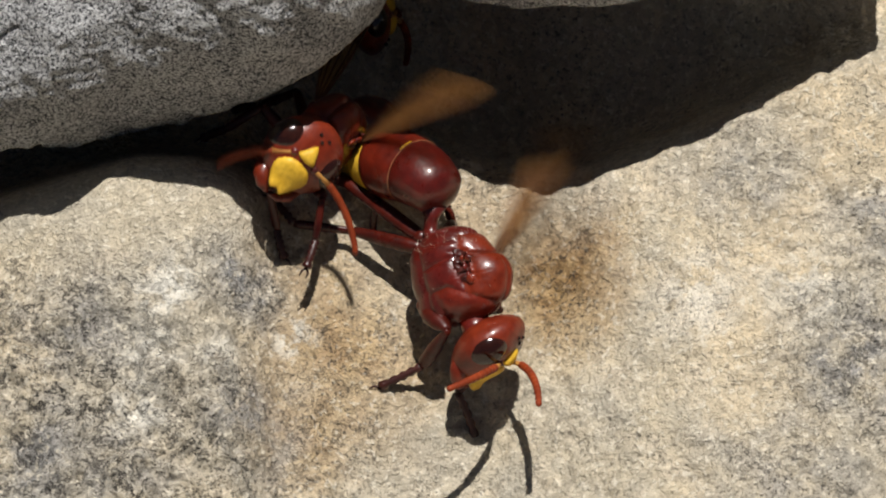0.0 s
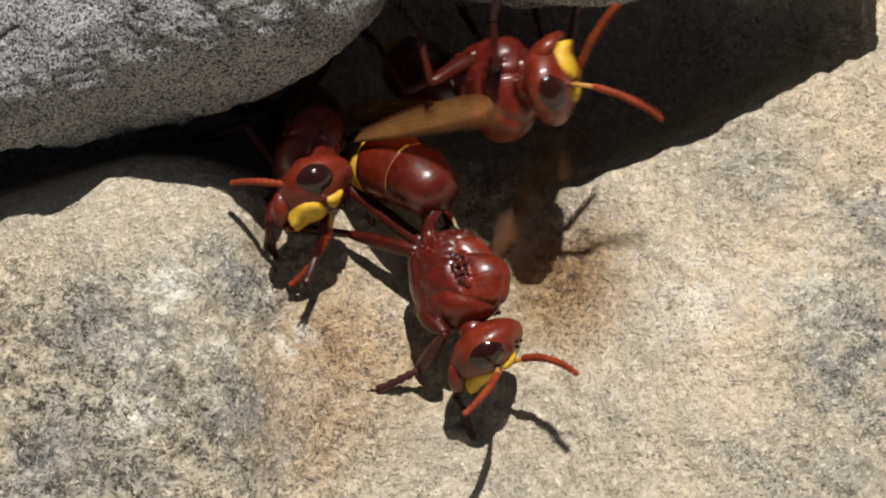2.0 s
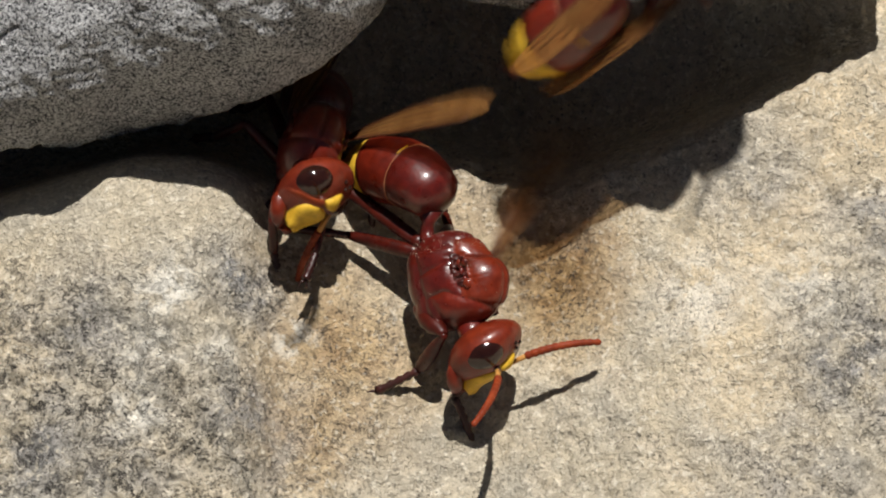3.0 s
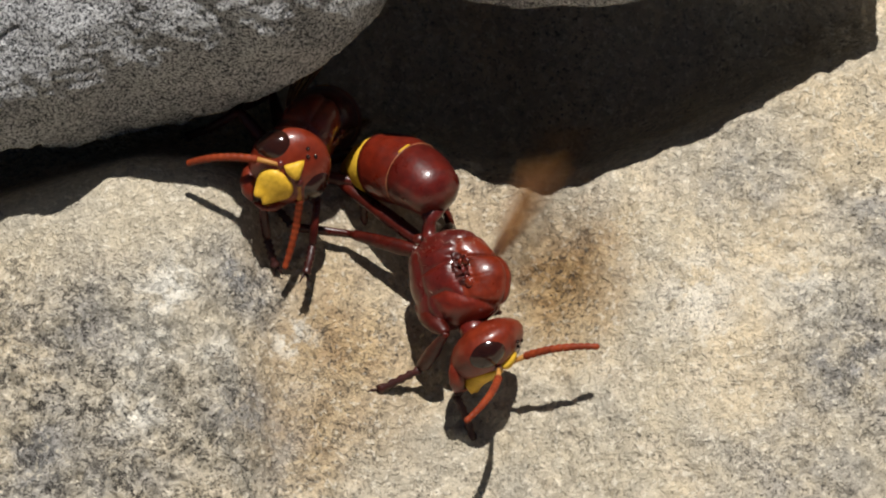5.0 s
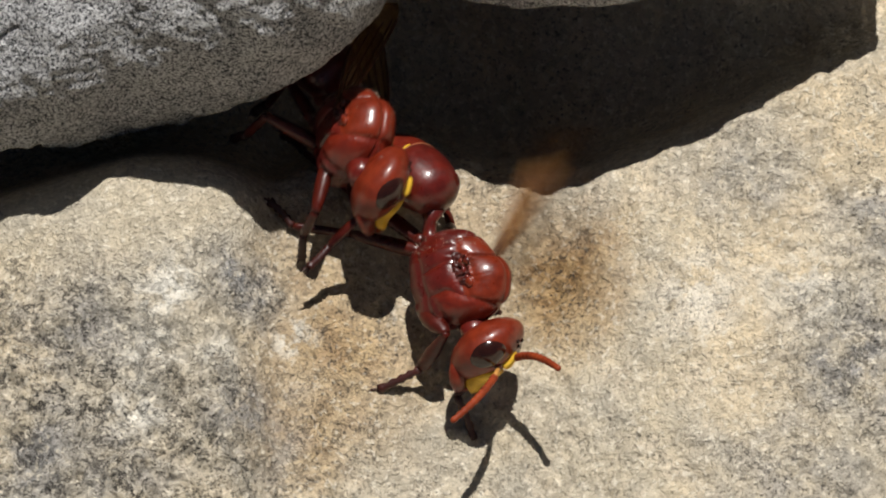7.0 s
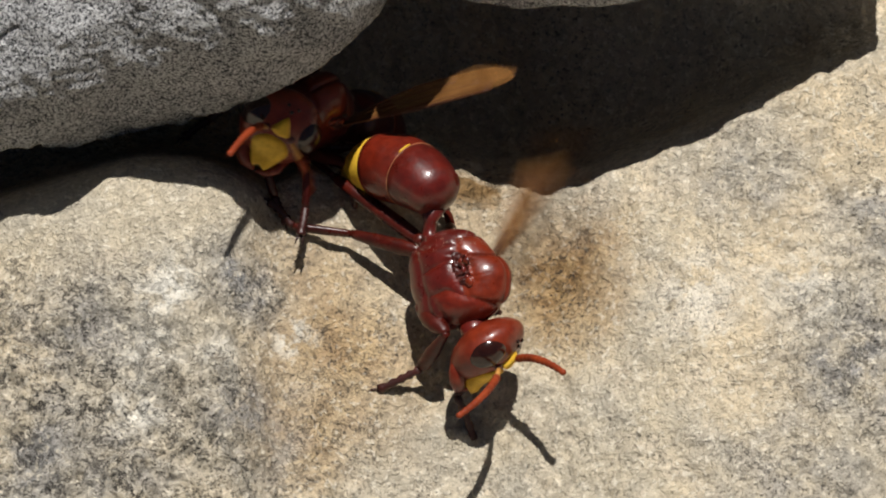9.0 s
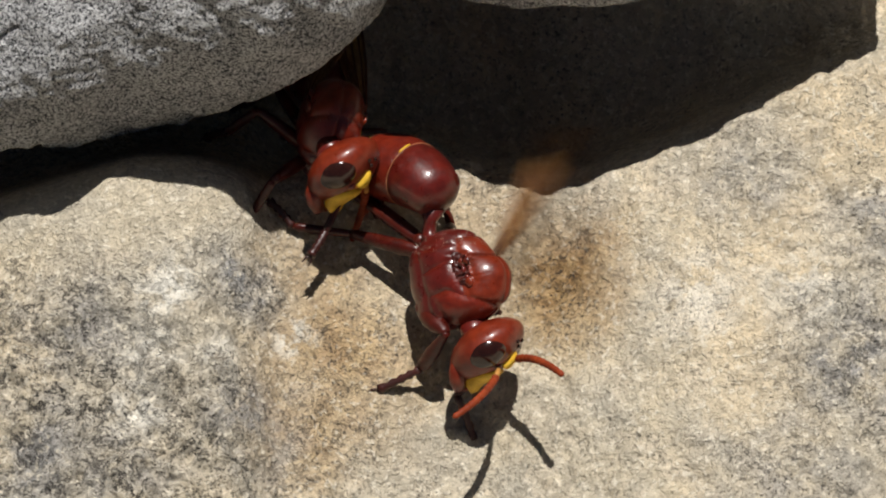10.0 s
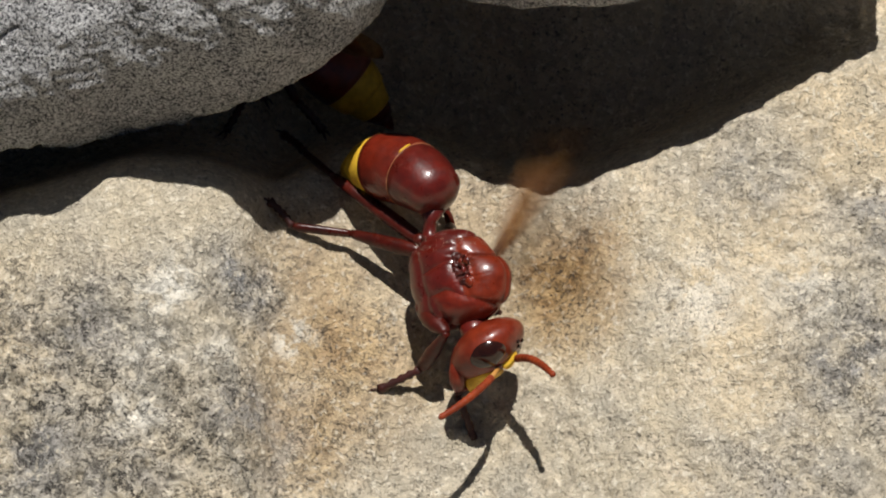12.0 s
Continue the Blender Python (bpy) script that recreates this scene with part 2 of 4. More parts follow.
# ---- the stones ----
def slab_height(x, y):
    """Height of the pale stone in mm: a shoulder at the left, a trough, a rise at the right, a brink and a dark gap behind it."""
    base = smooth_line([-90, -34, -27, -21, -16, -13.4, -11.4, -6, 0, 3, 7, 12, 20, 30, 45, 90],
                       [3, 5.2, 6.6, 7.5, 7.3, 6.5, 3.2, 1.8, 0.3, 0, 1.3, 3.6, 5.8, 6.0, 5.5, 2], x, 0.9)
    brink = smooth_line([-90, -30, -26, -21, -17, -13, -10, -5, 2, 7.5, 13.3, 20, 27.5, 40, 90],
                        [-2, -1.7, -1, 0.2, 0, -0.5, 2.5, 5, 5, 2.3, 3, 4.7, 8.6, 12, 16], x, 1.6)
    back = smooth_line([-90, -20, -5, 5, 90], [7.5, 8.5, 11.5, 15.0, 15.0], x, 3)
    over = np.maximum(y - brink, 0)
    front = base + 0.35 * np.minimum(y, brink) - 8.0 * (1 - np.exp(-(over / 6.5) ** 2))
    k = np.clip((over - 11) / 15, 0, 1)
    k = k * k * (3 - 2 * k)
    hollow = -0.9 * np.exp(-((x - 7.2) / 2.6) ** 2 - ((y + 2.8) / 3.0) ** 2) - 0.7 * np.exp(-((x + 14.2) / 1.6) ** 2 - ((y + 6.2) / 2.4) ** 2)
    return front * (1 - k) + back * k + hollow


def rough(p, sizes):
    """Uneven relief: (size, depth) in mm."""
    return sum(d * noise.noise(p / s) for s, d in sizes)


def grid_mesh(name, xs, ys, z):
    verts = [(x * MM, y * MM, z[j][i] * MM) for j, y in enumerate(ys) for i, x in enumerate(xs)]
    w = len(xs)
    faces = [(j * w + i, j * w + i + 1, (j + 1) * w + i + 1, (j + 1) * w + i) for j in range(len(ys) - 1) for i in range(w - 1)]
    mesh = bpy.data.meshes.new(name)
    mesh.from_pydata(verts, [], faces)
    mesh.polygons.foreach_set("use_smooth", [True] * len(faces))
    return mesh


def pale_stone():
    xs = np.concatenate([np.linspace(-110, -34, 40), np.arange(-33.5, 33.6, 0.22), np.linspace(34, 110, 40)])
    ys = np.concatenate([np.linspace(-100, -29, 30), np.arange(-28.5, 22, 0.24), np.linspace(22.5, 90, 40)])
    gx, gy = np.meshgrid(xs, ys)
    z = slab_height(gx, gy)
    for j, y in enumerate(ys):
        for i, x in enumerate(xs):
            p = Vector((x, y, z[j][i]))
            coarse = 0.9 + 0.6 * noise.noise(p / 11) + 1.9 * min(1, max(0, (-11 - x) / 3)) * min(1, max(0, (-6 - y) / 4)) - 0.7 * min(1, max(0, (-9 - x) / 4)) * min(1, max(0, (y + 5) / 3)) + 0.5 * min(1, max(0, (x - 19) / 5))
            z[j][i] += coarse * rough(p, ((6.0, 0.45), (2.4, 0.32), (1.1, 0.30), (0.55, 0.19)))
    edge = np.maximum(np.maximum(np.abs(gx) - 85, 0), np.maximum(-gy - 75, 0))
    z = z - 60 * (1 - np.cos(np.clip(edge / 25, 0, 1) * math.pi / 2))
    mesh = grid_mesh("pale_sandstone_rock", xs, ys, z)
    mesh.materials.append(STONE)
    tagged(new("sandstone_rock", mesh), "pale buff weathered sandstone with dark grains, sunlit", "rock")


def grey_stone(rows, label, seed, sizes, marks=()):
    """A rounded stone lofted along x; rows: x, y and z of its girth, half depth, height above and below the girth; marks: x, degrees, size, depth of chips."""
    rows = np.array(rows, float)
    xs = np.concatenate([np.arange(rows[0, 0], -32, 1.5), np.arange(max(rows[0, 0], -32), min(rows[-1, 0], 40), 0.2)])
    around = np.concatenate([np.linspace(0, 95, 26, endpoint=False), np.linspace(95, 215, 260, endpoint=False), np.linspace(215, 360, 40, endpoint=False)])
    points, n = [], len(around)
    cols = [smooth_line(rows[:, 0], rows[:, k], xs, 0.9) for k in (1, 2, 3, 4, 5)]
    for x, yc, zc, a, up, low in zip(*(v.tolist() for v in (xs, *cols))):
        for deg in around:
            c, s = math.cos(radians(deg)), math.sin(radians(deg))
            p = Vector((x, yc + a * c, zc + (up if s > 0 else low) * s))
            d = rough(p + Vector((seed, 0, 0)), sizes) * min(1, a / 8)
            for mx, mdeg, size, deep in marks:
                d += deep * math.exp(-((x - mx) / size) ** 2 - (radians(deg - mdeg) * a / size) ** 2)
            points.append(tuple((p + d * Vector((0, c, s))) * MM))
    faces = [(i * n + k, i * n + (k + 1) % n, (i + 1) * n + (k + 1) % n, (i + 1) * n + k) for i in range(len(xs) - 1) for k in range(n)]
    faces += [tuple(range(n))[::-1], tuple(range((len(xs) - 1) * n, len(xs) * n))]
    mesh = bpy.data.meshes.new("grey_rock")
    mesh.from_pydata(points, [], faces)
    mesh.polygons.foreach_set("use_smooth", [True] * len(faces))
    mesh.materials.append(GREY)
    tagged(new("grey_rock", mesh), label, "rock")


def ground():
    bm = bmesh.new()
    bmesh.ops.create_grid(bm, x_segments=8, y_segments=8, size=60000)
    ob = part("ground", bm, STONE)
    ob.location.z = -58 * MM
    tagged(ob, "bare pale stony ground under the rocks", "ground", kind="structure")


ground()
pale_stone()
grey_stone([(-75, 29.7, 13.2, 32, 9, 18), (-30, 31.1, 15.0, 32, 10, 18), (-25, 30.6, 16.3, 31.7, 12.5, 18), (-21.5, 31.8, 15.3, 30.9, 14.6, 18), (-15, 29.7, 17.3, 29, 19, 17.5), (-11.5, 26.6, 19.1, 26, 22, 15.5),
            (-8, 21.8, 19.9, 20, 18, 12), (-5.4, 16.2, 19.4, 13, 11, 6), (-3.2, 13.0, 17.0, 5, 4, 3), (-2.6, 13.0, 17.0, 0.5, 0.5, 0.5)],
           "dark grey rounded rock overhanging the pale sandstone", 40, ((9.0, 0.8), (3.4, 0.45), (1.3, 0.26), (0.5, 0.16)),
           ((-28.6, 158, 0.5, -0.6), (-27.8, 157, 0.4, -0.4), (-20.0, 152, 1.1, 0.6), (-25, 146, 1.5, 0.5)))
grey_stone([(-5, 30, 22, 4, 3, 3), (-4.2, 27, 22, 20, 14, 6), (-2, 27.6, 22.8, 24, 16, 7), (1.8, 33.5, 17.0, 26, 20, 7), (7.5, 33.1, 19.2, 28, 22, 7), (13.3, 33.0, 19.9, 28, 22, 7),
            (19.8, 32.9, 20.6, 27, 21, 7), (27.0, 32.9, 19.4, 23, 18, 6), (29.8, 32.4, 19.0, 21.5, 16, 6), (30.9, 32, 18.5, 18, 12, 5), (31.6, 32, 18, 9, 7, 4), (32.0, 32, 18, 1, 1, 1)],
           "grey rock lip bridging the dark gap between the stones", 90, ((9.0, 0.6), (3.0, 0.35), (1.2, 0.2), (0.5, 0.09)))


# ---- the hornets: x forward, y to their left, z up, in millimetres, origin in the middle of the thorax ----
NECK, WAIST = (3.9, 0, 0.0), (-3.3, 0, -1.6)


SOCKETS = {-1: (3.25, -0.95, 0.2), 1: (3.25, 0.95, 0.2)}


def shell(name, root, *balls, mat=None, label=""):
    bm = bmesh.new()
    for b in balls:
        ball(bm, *b)
    bmesh.ops.scale(bm, vec=(1, 0.80, 1), verts=bm.verts)
    return part(name, bm, mat or RED, root, label)


def hull(d):
    """How far the thorax reaches from its middle along d: a soft union of rounded bodies."""
    total = 0.0
    for c, r in (((0.2, 0, -0.4), (3.6, 2.6, 2.5)), ((0.95, 0, 0.5), (2.45, 2.4, 2.2)), ((-1.7, 0, -0.5), (2.0, 2.35, 2.1)), ((2.25, 0, -0.3), (1.95, 2.5, 2.5))):
        qa = sum((d[i] / r[i]) ** 2 for i in range(3))
        qb = sum(d[i] * c[i] / r[i] ** 2 for i in range(3))
        qc = sum((c[i] / r[i]) ** 2 for i in range(3)) - 1
        disc = qb * qb - qa * qc
        if disc > 0:
            total += max(0.0, (qb + math.sqrt(disc)) / qa) ** 12
    return total ** (1 / 12)


def plate_of(p):
    """Which plate of the thorax a point belongs to."""
    x, y, z = p
    side = "left" if y > 0 else "right"
    wavy = 0.16 * noise.noise(p * 1.9)
    if abs(y) > 1.2 and ((x - 0.1) / 1.6) ** 2 + ((z - 0.8 - 0.1 * x) / 0.46) ** 2 + 2 * wavy < 1:
        return "wing_hinge", side
    if z < -1.75:
        return "breast_plate", ""
    front = 3.7 - 1.0 * min(2.2, max(0.0, 1.9 - z))
    if x > front and z > -1.3 + 0.2 * (x - 2):
        return "pronotum", side
    if z > 0.8 and x > -0.6 - 0.08 * y * y:
        return "scutum", side
    if z > 0.7 and x > -2.7:
        return "scutellum", ""
    if x < -2.3 + 0.25 * z:
        return "propodeum", ""
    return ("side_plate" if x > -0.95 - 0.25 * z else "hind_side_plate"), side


def thorax(root):
    n, m = 104, 132
    ids, pts = {}, {}
    for i in range(n + 1):
        lat = math.pi * (i + 0.001) / (n + 0.002)
        for j in range(m):
            lon = 2 * math.pi * j / m
            d = Vector((math.cos(lat), math.sin(lat) * math.cos(lon), math.sin(lat) * math.sin(lon)))
            pts[i, j] = d * hull(d)
            ids[i, j] = plate_of(pts[i, j])

    def near(i, j):
        return [(k, (j + w) % m) for k, w in ((i - 1, 0), (i + 1, 0), (i, 1), (i, -1)) if 0 <= k <= n]
    steps = {k: 0 for k in ids if any(ids[q] != ids[k] for q in near(*k))}
    wave = list(steps)
    while wave:
        nxt = []
        for k in wave:
            for q in near(*k):
                if q not in steps:
                    steps[q] = steps[k] + 1
                    nxt.append(q)
        wave = nxt
    for k in pts:
        s = steps.get(k, 9)
        lift = -0.08 * math.exp(-(s / 1.4) ** 2) - 0.13 * math.exp(-s / 4)
        if ids[k][0] == "wing_hinge":
            lift = -0.10 - 0.20 * (1 - math.exp(-s / 2.0)) + 0.28 * noise.noise(pts[k] * 3.2) + 0.12 * noise.noise(pts[k] * 7)
        pts[k] += pts[k].normalized() * lift
        pts[k] = Vector((0.83 * pts[k].x, 0.82 * pts[k].y, 1.27 * pts[k].z))
    faces = {}
    for i in range(n):
        for j in range(m):
            quad = [(i, j), (i + 1, j), (i + 1, (j + 1) % m), (i, (j + 1) % m)]
            faces.setdefault(ids[quad[0]], []).append(quad)
    for (name, side), quads in faces.items():
        bm = bmesh.new()
        made = {}
        for quad in quads:
            bm.faces.new([made.setdefault(k, None) or made.update({k: bm.verts.new(pts[k])}) or made[k] for k in quad])
        hinge = name == "wing_hinge"
        # Side plates take the darker maroon, which puts the flanks' shade into colour.
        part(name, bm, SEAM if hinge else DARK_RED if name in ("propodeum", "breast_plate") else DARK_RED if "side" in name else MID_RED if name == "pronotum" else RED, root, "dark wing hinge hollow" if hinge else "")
    rnd = random.Random(3)
    for s in (-1, 1):
        shell("tegula", root, ((1.1, s * 2.35, 1.25), (0.36, 0.2, 0.3), (s * -18, 0, 10)), mat=RED)
        for k in range(6):
            at = (rnd.uniform(-0.8, 0.8), s * rnd.uniform(2.3, 2.45), rnd.uniform(0.7, 1.5))
            shell("wing_root", root, (at, (rnd.uniform(0.14, 0.30), rnd.uniform(0.12, 0.22), rnd.uniform(0.12, 0.22)), (rnd.uniform(-40, 40), rnd.uniform(-60, 60), 0), None, 14, 10),
                  mat=DARK_RED if k % 3 else RED)
    bm = bmesh.new()
    tube(bm, [(3.2, 0, -0.1), (4.6, 0, 0.0)], [1.0, 0.9], 14)
    part("neck", bm, DARK_RED, root)
    fuzz(root)


def fuzz(root):
    """Short pale hairs over the thorax, thickest behind and along the edges of the plates."""
    rnd = random.Random(7)
    bm = bmesh.new()
    for _ in range(1100):
        d = Vector((rnd.uniform(-1, 1), rnd.uniform(-1, 1), rnd.uniform(-0.6, 1))).normalized()
        if d.x > -0.62 and rnd.random() < 0.96:
            continue
        base = d * (hull(d) - 0.05)
        base = Vector((0.83 * base.x, 0.82 * base.y, 1.27 * base.z))
        tip = base + d * rnd.uniform(0.06, 0.17) + Vector((rnd.uniform(-0.25, 0.1), rnd.uniform(-0.1, 0.1), rnd.uniform(-0.1, 0.1)))
        tube(bm, [base, tip], [0.007, 0.003], 3)
    tagged(part("hairs", bm, HAIR, root, "short pale hairs"), kind="stuff")


GIRTH = 0.83


def gaster(root, at, turn, curl):
    """The abdomen: a stalk and six overlapping rings, the third and fourth yellow; at: the middle of its blunt front."""
    first = bmesh.new()
    lathe(first, [(0.94 * q, GIRTH * r) for q, r in [(-0.02, 0.25), (0.12, 0.9), (0.45, 1.65), (0.95, 2.25), (1.6, 2.45), (2.3, 2.65), (3.1, 2.78), (3.75, 2.84), (3.82, 2.78), (3.82, 2.6)]], 56, 0.95, curl)
    g = part("gaster", first, DARK_RED, root, "dark maroon waisted abdomen with yellow rings")
    g.location = Vector(at) * MM
    g.rotation_mode = "QUATERNION"
    g.rotation_quaternion = turn
    rings = (("tergite", [(3.6, 2.72), (3.68, 2.78), (4.4, 2.96), (5.4, 3.05), (6.4, 2.97), (6.95, 2.88), (7.0, 2.8), (7.0, 2.5)], MID_RED, ""),
             ("tergite", [(6.8, 2.7), (6.85, 2.75), (7.5, 2.66), (8.3, 2.42), (8.6, 2.30), (8.6, 2.0)], YELLOW, "bright yellow abdominal ring"),
             ("tergite", [(8.4, 2.15), (8.45, 2.2), (9.1, 1.96), (9.8, 1.66), (10.0, 1.56), (10.0, 1.3)], YELLOW, "bright yellow abdominal ring"),
             ("tergite", [(9.8, 1.46), (9.85, 1.5), (10.5, 1.16), (11.0, 0.86), (11.0, 0.7)], DARK_RED, ""),
             ("tail_tip", [(10.9, 0.78), (11.3, 0.62), (11.8, 0.38), (12.2, 0.1)], DARK_RED, ""))
    for s, r in ((3.55, 2.37), (6.55, 2.34)):
        t = curl * (s - 2)
        x, z = -2 - math.sin(t) / curl, -(1 - math.cos(t)) / curl
        bm = bmesh.new()
        loop = [(2 * math.pi * k / 48) for k in range(49)]
        tube(bm, [(x - 0.945 * r * math.sin(a) * math.sin(t), r * math.cos(a), z + 0.945 * r * math.sin(a) * math.cos(t)) for a in loop], [0.035] * 49, 6)
        part("hind_margin", bm, CREASE, g, "thin pale hind margin of a ring")
    for name, prof, mat, label in rings:
        bm = bmesh.new()
        lathe(bm, [(0.94 * q, GIRTH * r) for q, r in prof], 56, 0.94, curl)
        part(name, bm, mat, g, label)
    bm = bmesh.new()
    arc = [radians(d) for d in range(110, 140, 3)]
    back = 0.5 * curl * 1.62 ** 2
    tube(bm, [(-3.62 - 2.4 * 1.62 * curl * math.sin(t), GIRTH * 2.82 * math.cos(t), 0.95 * GIRTH * 2.82 * math.sin(t) - back) for t in arc], [0.02] + [0.085] * (len(arc) - 2) + [0.02], 6)
    part("yellow_rim", bm, YELLOW, g, "thin yellow hind rim of the first ring")
    bm = bmesh.new()
    a, b = Vector(WAIST), Vector(at)
    front = b + g.rotation_quaternion @ Vector((-0.9, 0, -1.2))
    tube(bm, [a + Vector((0.8, 0, 0.3)), a, a.lerp(front, 0.5), front], [0.75, 0.5, 0.45, 0.95], 14)
    part("waist", bm, DARK_RED, root)
    return g


def skull_front(y, z):
    """How far forward the front of the skull reaches at y, z."""
    w = 1 - 0.22 * max(0, -(z + 0.1) / 3.1) ** 1.5
    k = max(0.0, 1 - (y / w / 2.95) ** 2 - ((z + 0.1) / 3.1) ** 2)
    return 1.55 + 1.8 * (1 - 0.18 * ((z + 0.1) / 3.1) ** 2) * math.sqrt(k)


def shield(bm, rim, lean, proud, sunk=0.5):
    """A domed plate on the face inside a rim of (y, z); proud: its height over the skull, lean: how far its lower end stands forward."""
    cy, cz = (sum(p[k] for p in rim) / len(rim) for k in (0, 1))
    rings = []
    for q, up in ((1.0, -sunk), (1.0, 0.0), (0.93, 0.55), (0.8, 0.8), (0.55, 0.95), (0.25, 1.0)):
        rings.append([])
        for y, z in rim:
            py, pz = cy + q * (y - cy), cz + q * (z - cz)
            x = skull_front(py, max(pz, -2.0)) + lean * max(0.0, -1.2 - pz) ** 1.5
            rings[-1].append(bm.verts.new((x + (up if up < 0 else proud * up), py, pz)))
    n = len(rim)
    for a, b in zip(rings, rings[1:]):
        for k in range(n):
            bm.faces.new((a[k], a[(k + 1) % n], b[(k + 1) % n], b[k]))
    bm.faces.new(rings[-1])


def head(root):
    """Origin in the neck; the face looks along x."""
    def skull(p):
        w = 1 - 0.22 * max(0, -p.z) ** 1.5
        return Vector((p.x * (1 - 0.18 * p.z * p.z), p.y * w, p.z))
    bm = bmesh.new()
    ball(bm, (1.55, 0, -0.1), (1.8, 2.95, 3.1), shape=skull, u=52, v=36)
    h = part("head", bm, RED, root, "red-brown head with dark eyes and yellow face")
    h.location, h.scale = Vector(NECK) * MM, (0.93, 0.93, 0.93)
    for s in (-1, 1):
        bm = bmesh.new()
        ball(bm, (1.95, s * 1.74, 0.38), (1.14, 1.26, 1.60), (s * 14, -6, s * 22), shape=lambda p: Vector((p.x * (1 - 0.25 * max(0, -p.z)), p.y, p.z)), u=36, v=26)
        part("compound_eye", bm, EYE_MAT, h, "glossy dark compound eye")
        bm = bmesh.new()
        tube(bm, [(1.2, s * 1.35, -1.8), (1.75, s * 1.45, -2.35), (2.3, s * 1.25, -2.85), (2.65, s * 0.75, -3.25), (2.75, s * 0.1, -3.45)], [0.5, 0.66, 0.60, 0.44, 0.12], 14, 0.72)
        part("mandible", bm, RED, h)
        bm = bmesh.new()
        ball(bm, (3.12, s * 0.95, 0.2), (0.3, 0.34, 0.34), u=14, v=10)
        part("antenna_socket", bm, DARK_RED, h)
    bm = bmesh.new()
    side = [(0.0, -2.62), (0.18, -2.70), (0.42, -2.86), (0.62, -2.72), (0.86, -2.40), (1.16, -1.95), (1.38, -1.45), (1.40, -1.0), (1.18, -0.55), (0.80, -0.22), (0.40, -0.10), (0.0, -0.06)]
    shield(bm, side + [(-y, z) for y, z in side[-2:0:-1]], 0.24, 0.34)
    part("clypeus", bm, YELLOW, h, "yellow face shield")
    bm = bmesh.new()
    half = [(0.0, 0.14), (0.40, 0.20), (0.74, 0.34), (0.70, 0.55), (0.50, 0.90), (0.28, 1.30), (0.0, 1.62)]
    shield(bm, half + [(-y, z) for y, z in half[-2:0:-1]], 0.0, 0.36)
    part("frons_mark", bm, YELLOW, h, "yellow triangle between the antennae")
    for y, z in ((0, 1.95), (0.4, 2.28), (-0.4, 2.28)):
        bm = bmesh.new()
        ball(bm, (skull_front(y, z) + 0.02, y, z), (0.15, 0.15, 0.15), u=12, v=8)
        part("ocellus", bm, EYE_MAT, h)
    feelers = []
    for s in (-1, 1):
        bm = bmesh.new()
        tube(bm, [(0, 0, 0), (0.3, 0, 0.03), (1.0, 0, 0.12), (1.7, 0, 0.15)], [0.11, 0.16, 0.18, 0.20], 10)
        f = part("antenna", bm, SCAPE, h, "elbowed antenna with a pale yellow-brown base", SOCKETS[s])
        bend = []
        for k in range(45):
            q = k / 44
            bend.append((1.6 + 5.6 * q - 0.5 * q * q, 0, 0.15 - 0.2 * q - 1.9 * q * q))
        bm = bmesh.new()
        rad = [0.15 if k == 0 else (0.245, 0.29, 0.30, 0.285)[k % 4] * (1 - 0.25 * (k / 44) ** 3) for k in range(45)]
        rad[-1] = 0.1
        tube(bm, bend, rad, 10)
        part("flagellum", bm, PALE, f)
        feelers.append(f)
    return h, feelers


def tarsus(bm, a, b):
    """Five small joints and two claws from a to b."""
    a, b = Vector(a), Vector(b)
    pts, rad = [], []
    for k in range(11):
        pts.append(a.lerp(b, k / 10) + Vector((0, 0, 0.12 * math.sin(k / 10 * math.pi))))
        rad.append(0.22 if k % 2 == 0 else 0.33)
    rad[-1] = 0.37
    tube(bm, pts, rad, 8)
    d = (b - a).normalized()
    s = d.cross(Vector((0, 0, 1))).normalized()
    for k in (-1, 1):
        tube(bm, [b, b + 0.3 * d + 0.22 * k * s, b + 0.55 * d + 0.25 * k * s - Vector((0, 0, 0.2))], [0.1, 0.08, 0.03], 6)


def leg(root, hip, knee, ankle, foot, sock=1.0):
    """Femur, shin and foot given in the hornet's own space; the leg turns at its hip."""
    hip, knee, ankle, foot = (Vector(p) for p in (hip, knee, ankle, foot))
    k, a, f = knee - hip, ankle - hip, foot - hip
    bm = bmesh.new()
    tube(bm, [(0, 0, 0), k * 0.12, k * 0.35, k * 0.7, k * 0.93, k], [0.46, 0.54, 0.56 * sock, 0.48 * sock, 0.38, 0.31], 12, 0.85)
    ball(bm, (0, 0, 0), (0.54, 0.54, 0.54), u=14, v=10)
    ob = part("leg", bm, LEG, root, "", hip)
    bm = bmesh.new()
    tube(bm, [k, k.lerp(a, 0.1), k.lerp(a, 0.5), k.lerp(a, 0.9), a], [0.27, 0.30, 0.34 * sock, 0.33 * sock, 0.23], 10, 0.75)
    for s in (-1, 1):
        side = (a - k).cross(f - a).normalized() * 0.25 * s
        tube(bm, [k.lerp(a, 0.93), k.lerp(a, 1.06) + side], [0.07, 0.02], 6)
    part("shin", bm, LEG).parent = ob
    bm = bmesh.new()
    tarsus(bm, a, f)
    part("foot", bm, FEET).parent = ob
    return ob


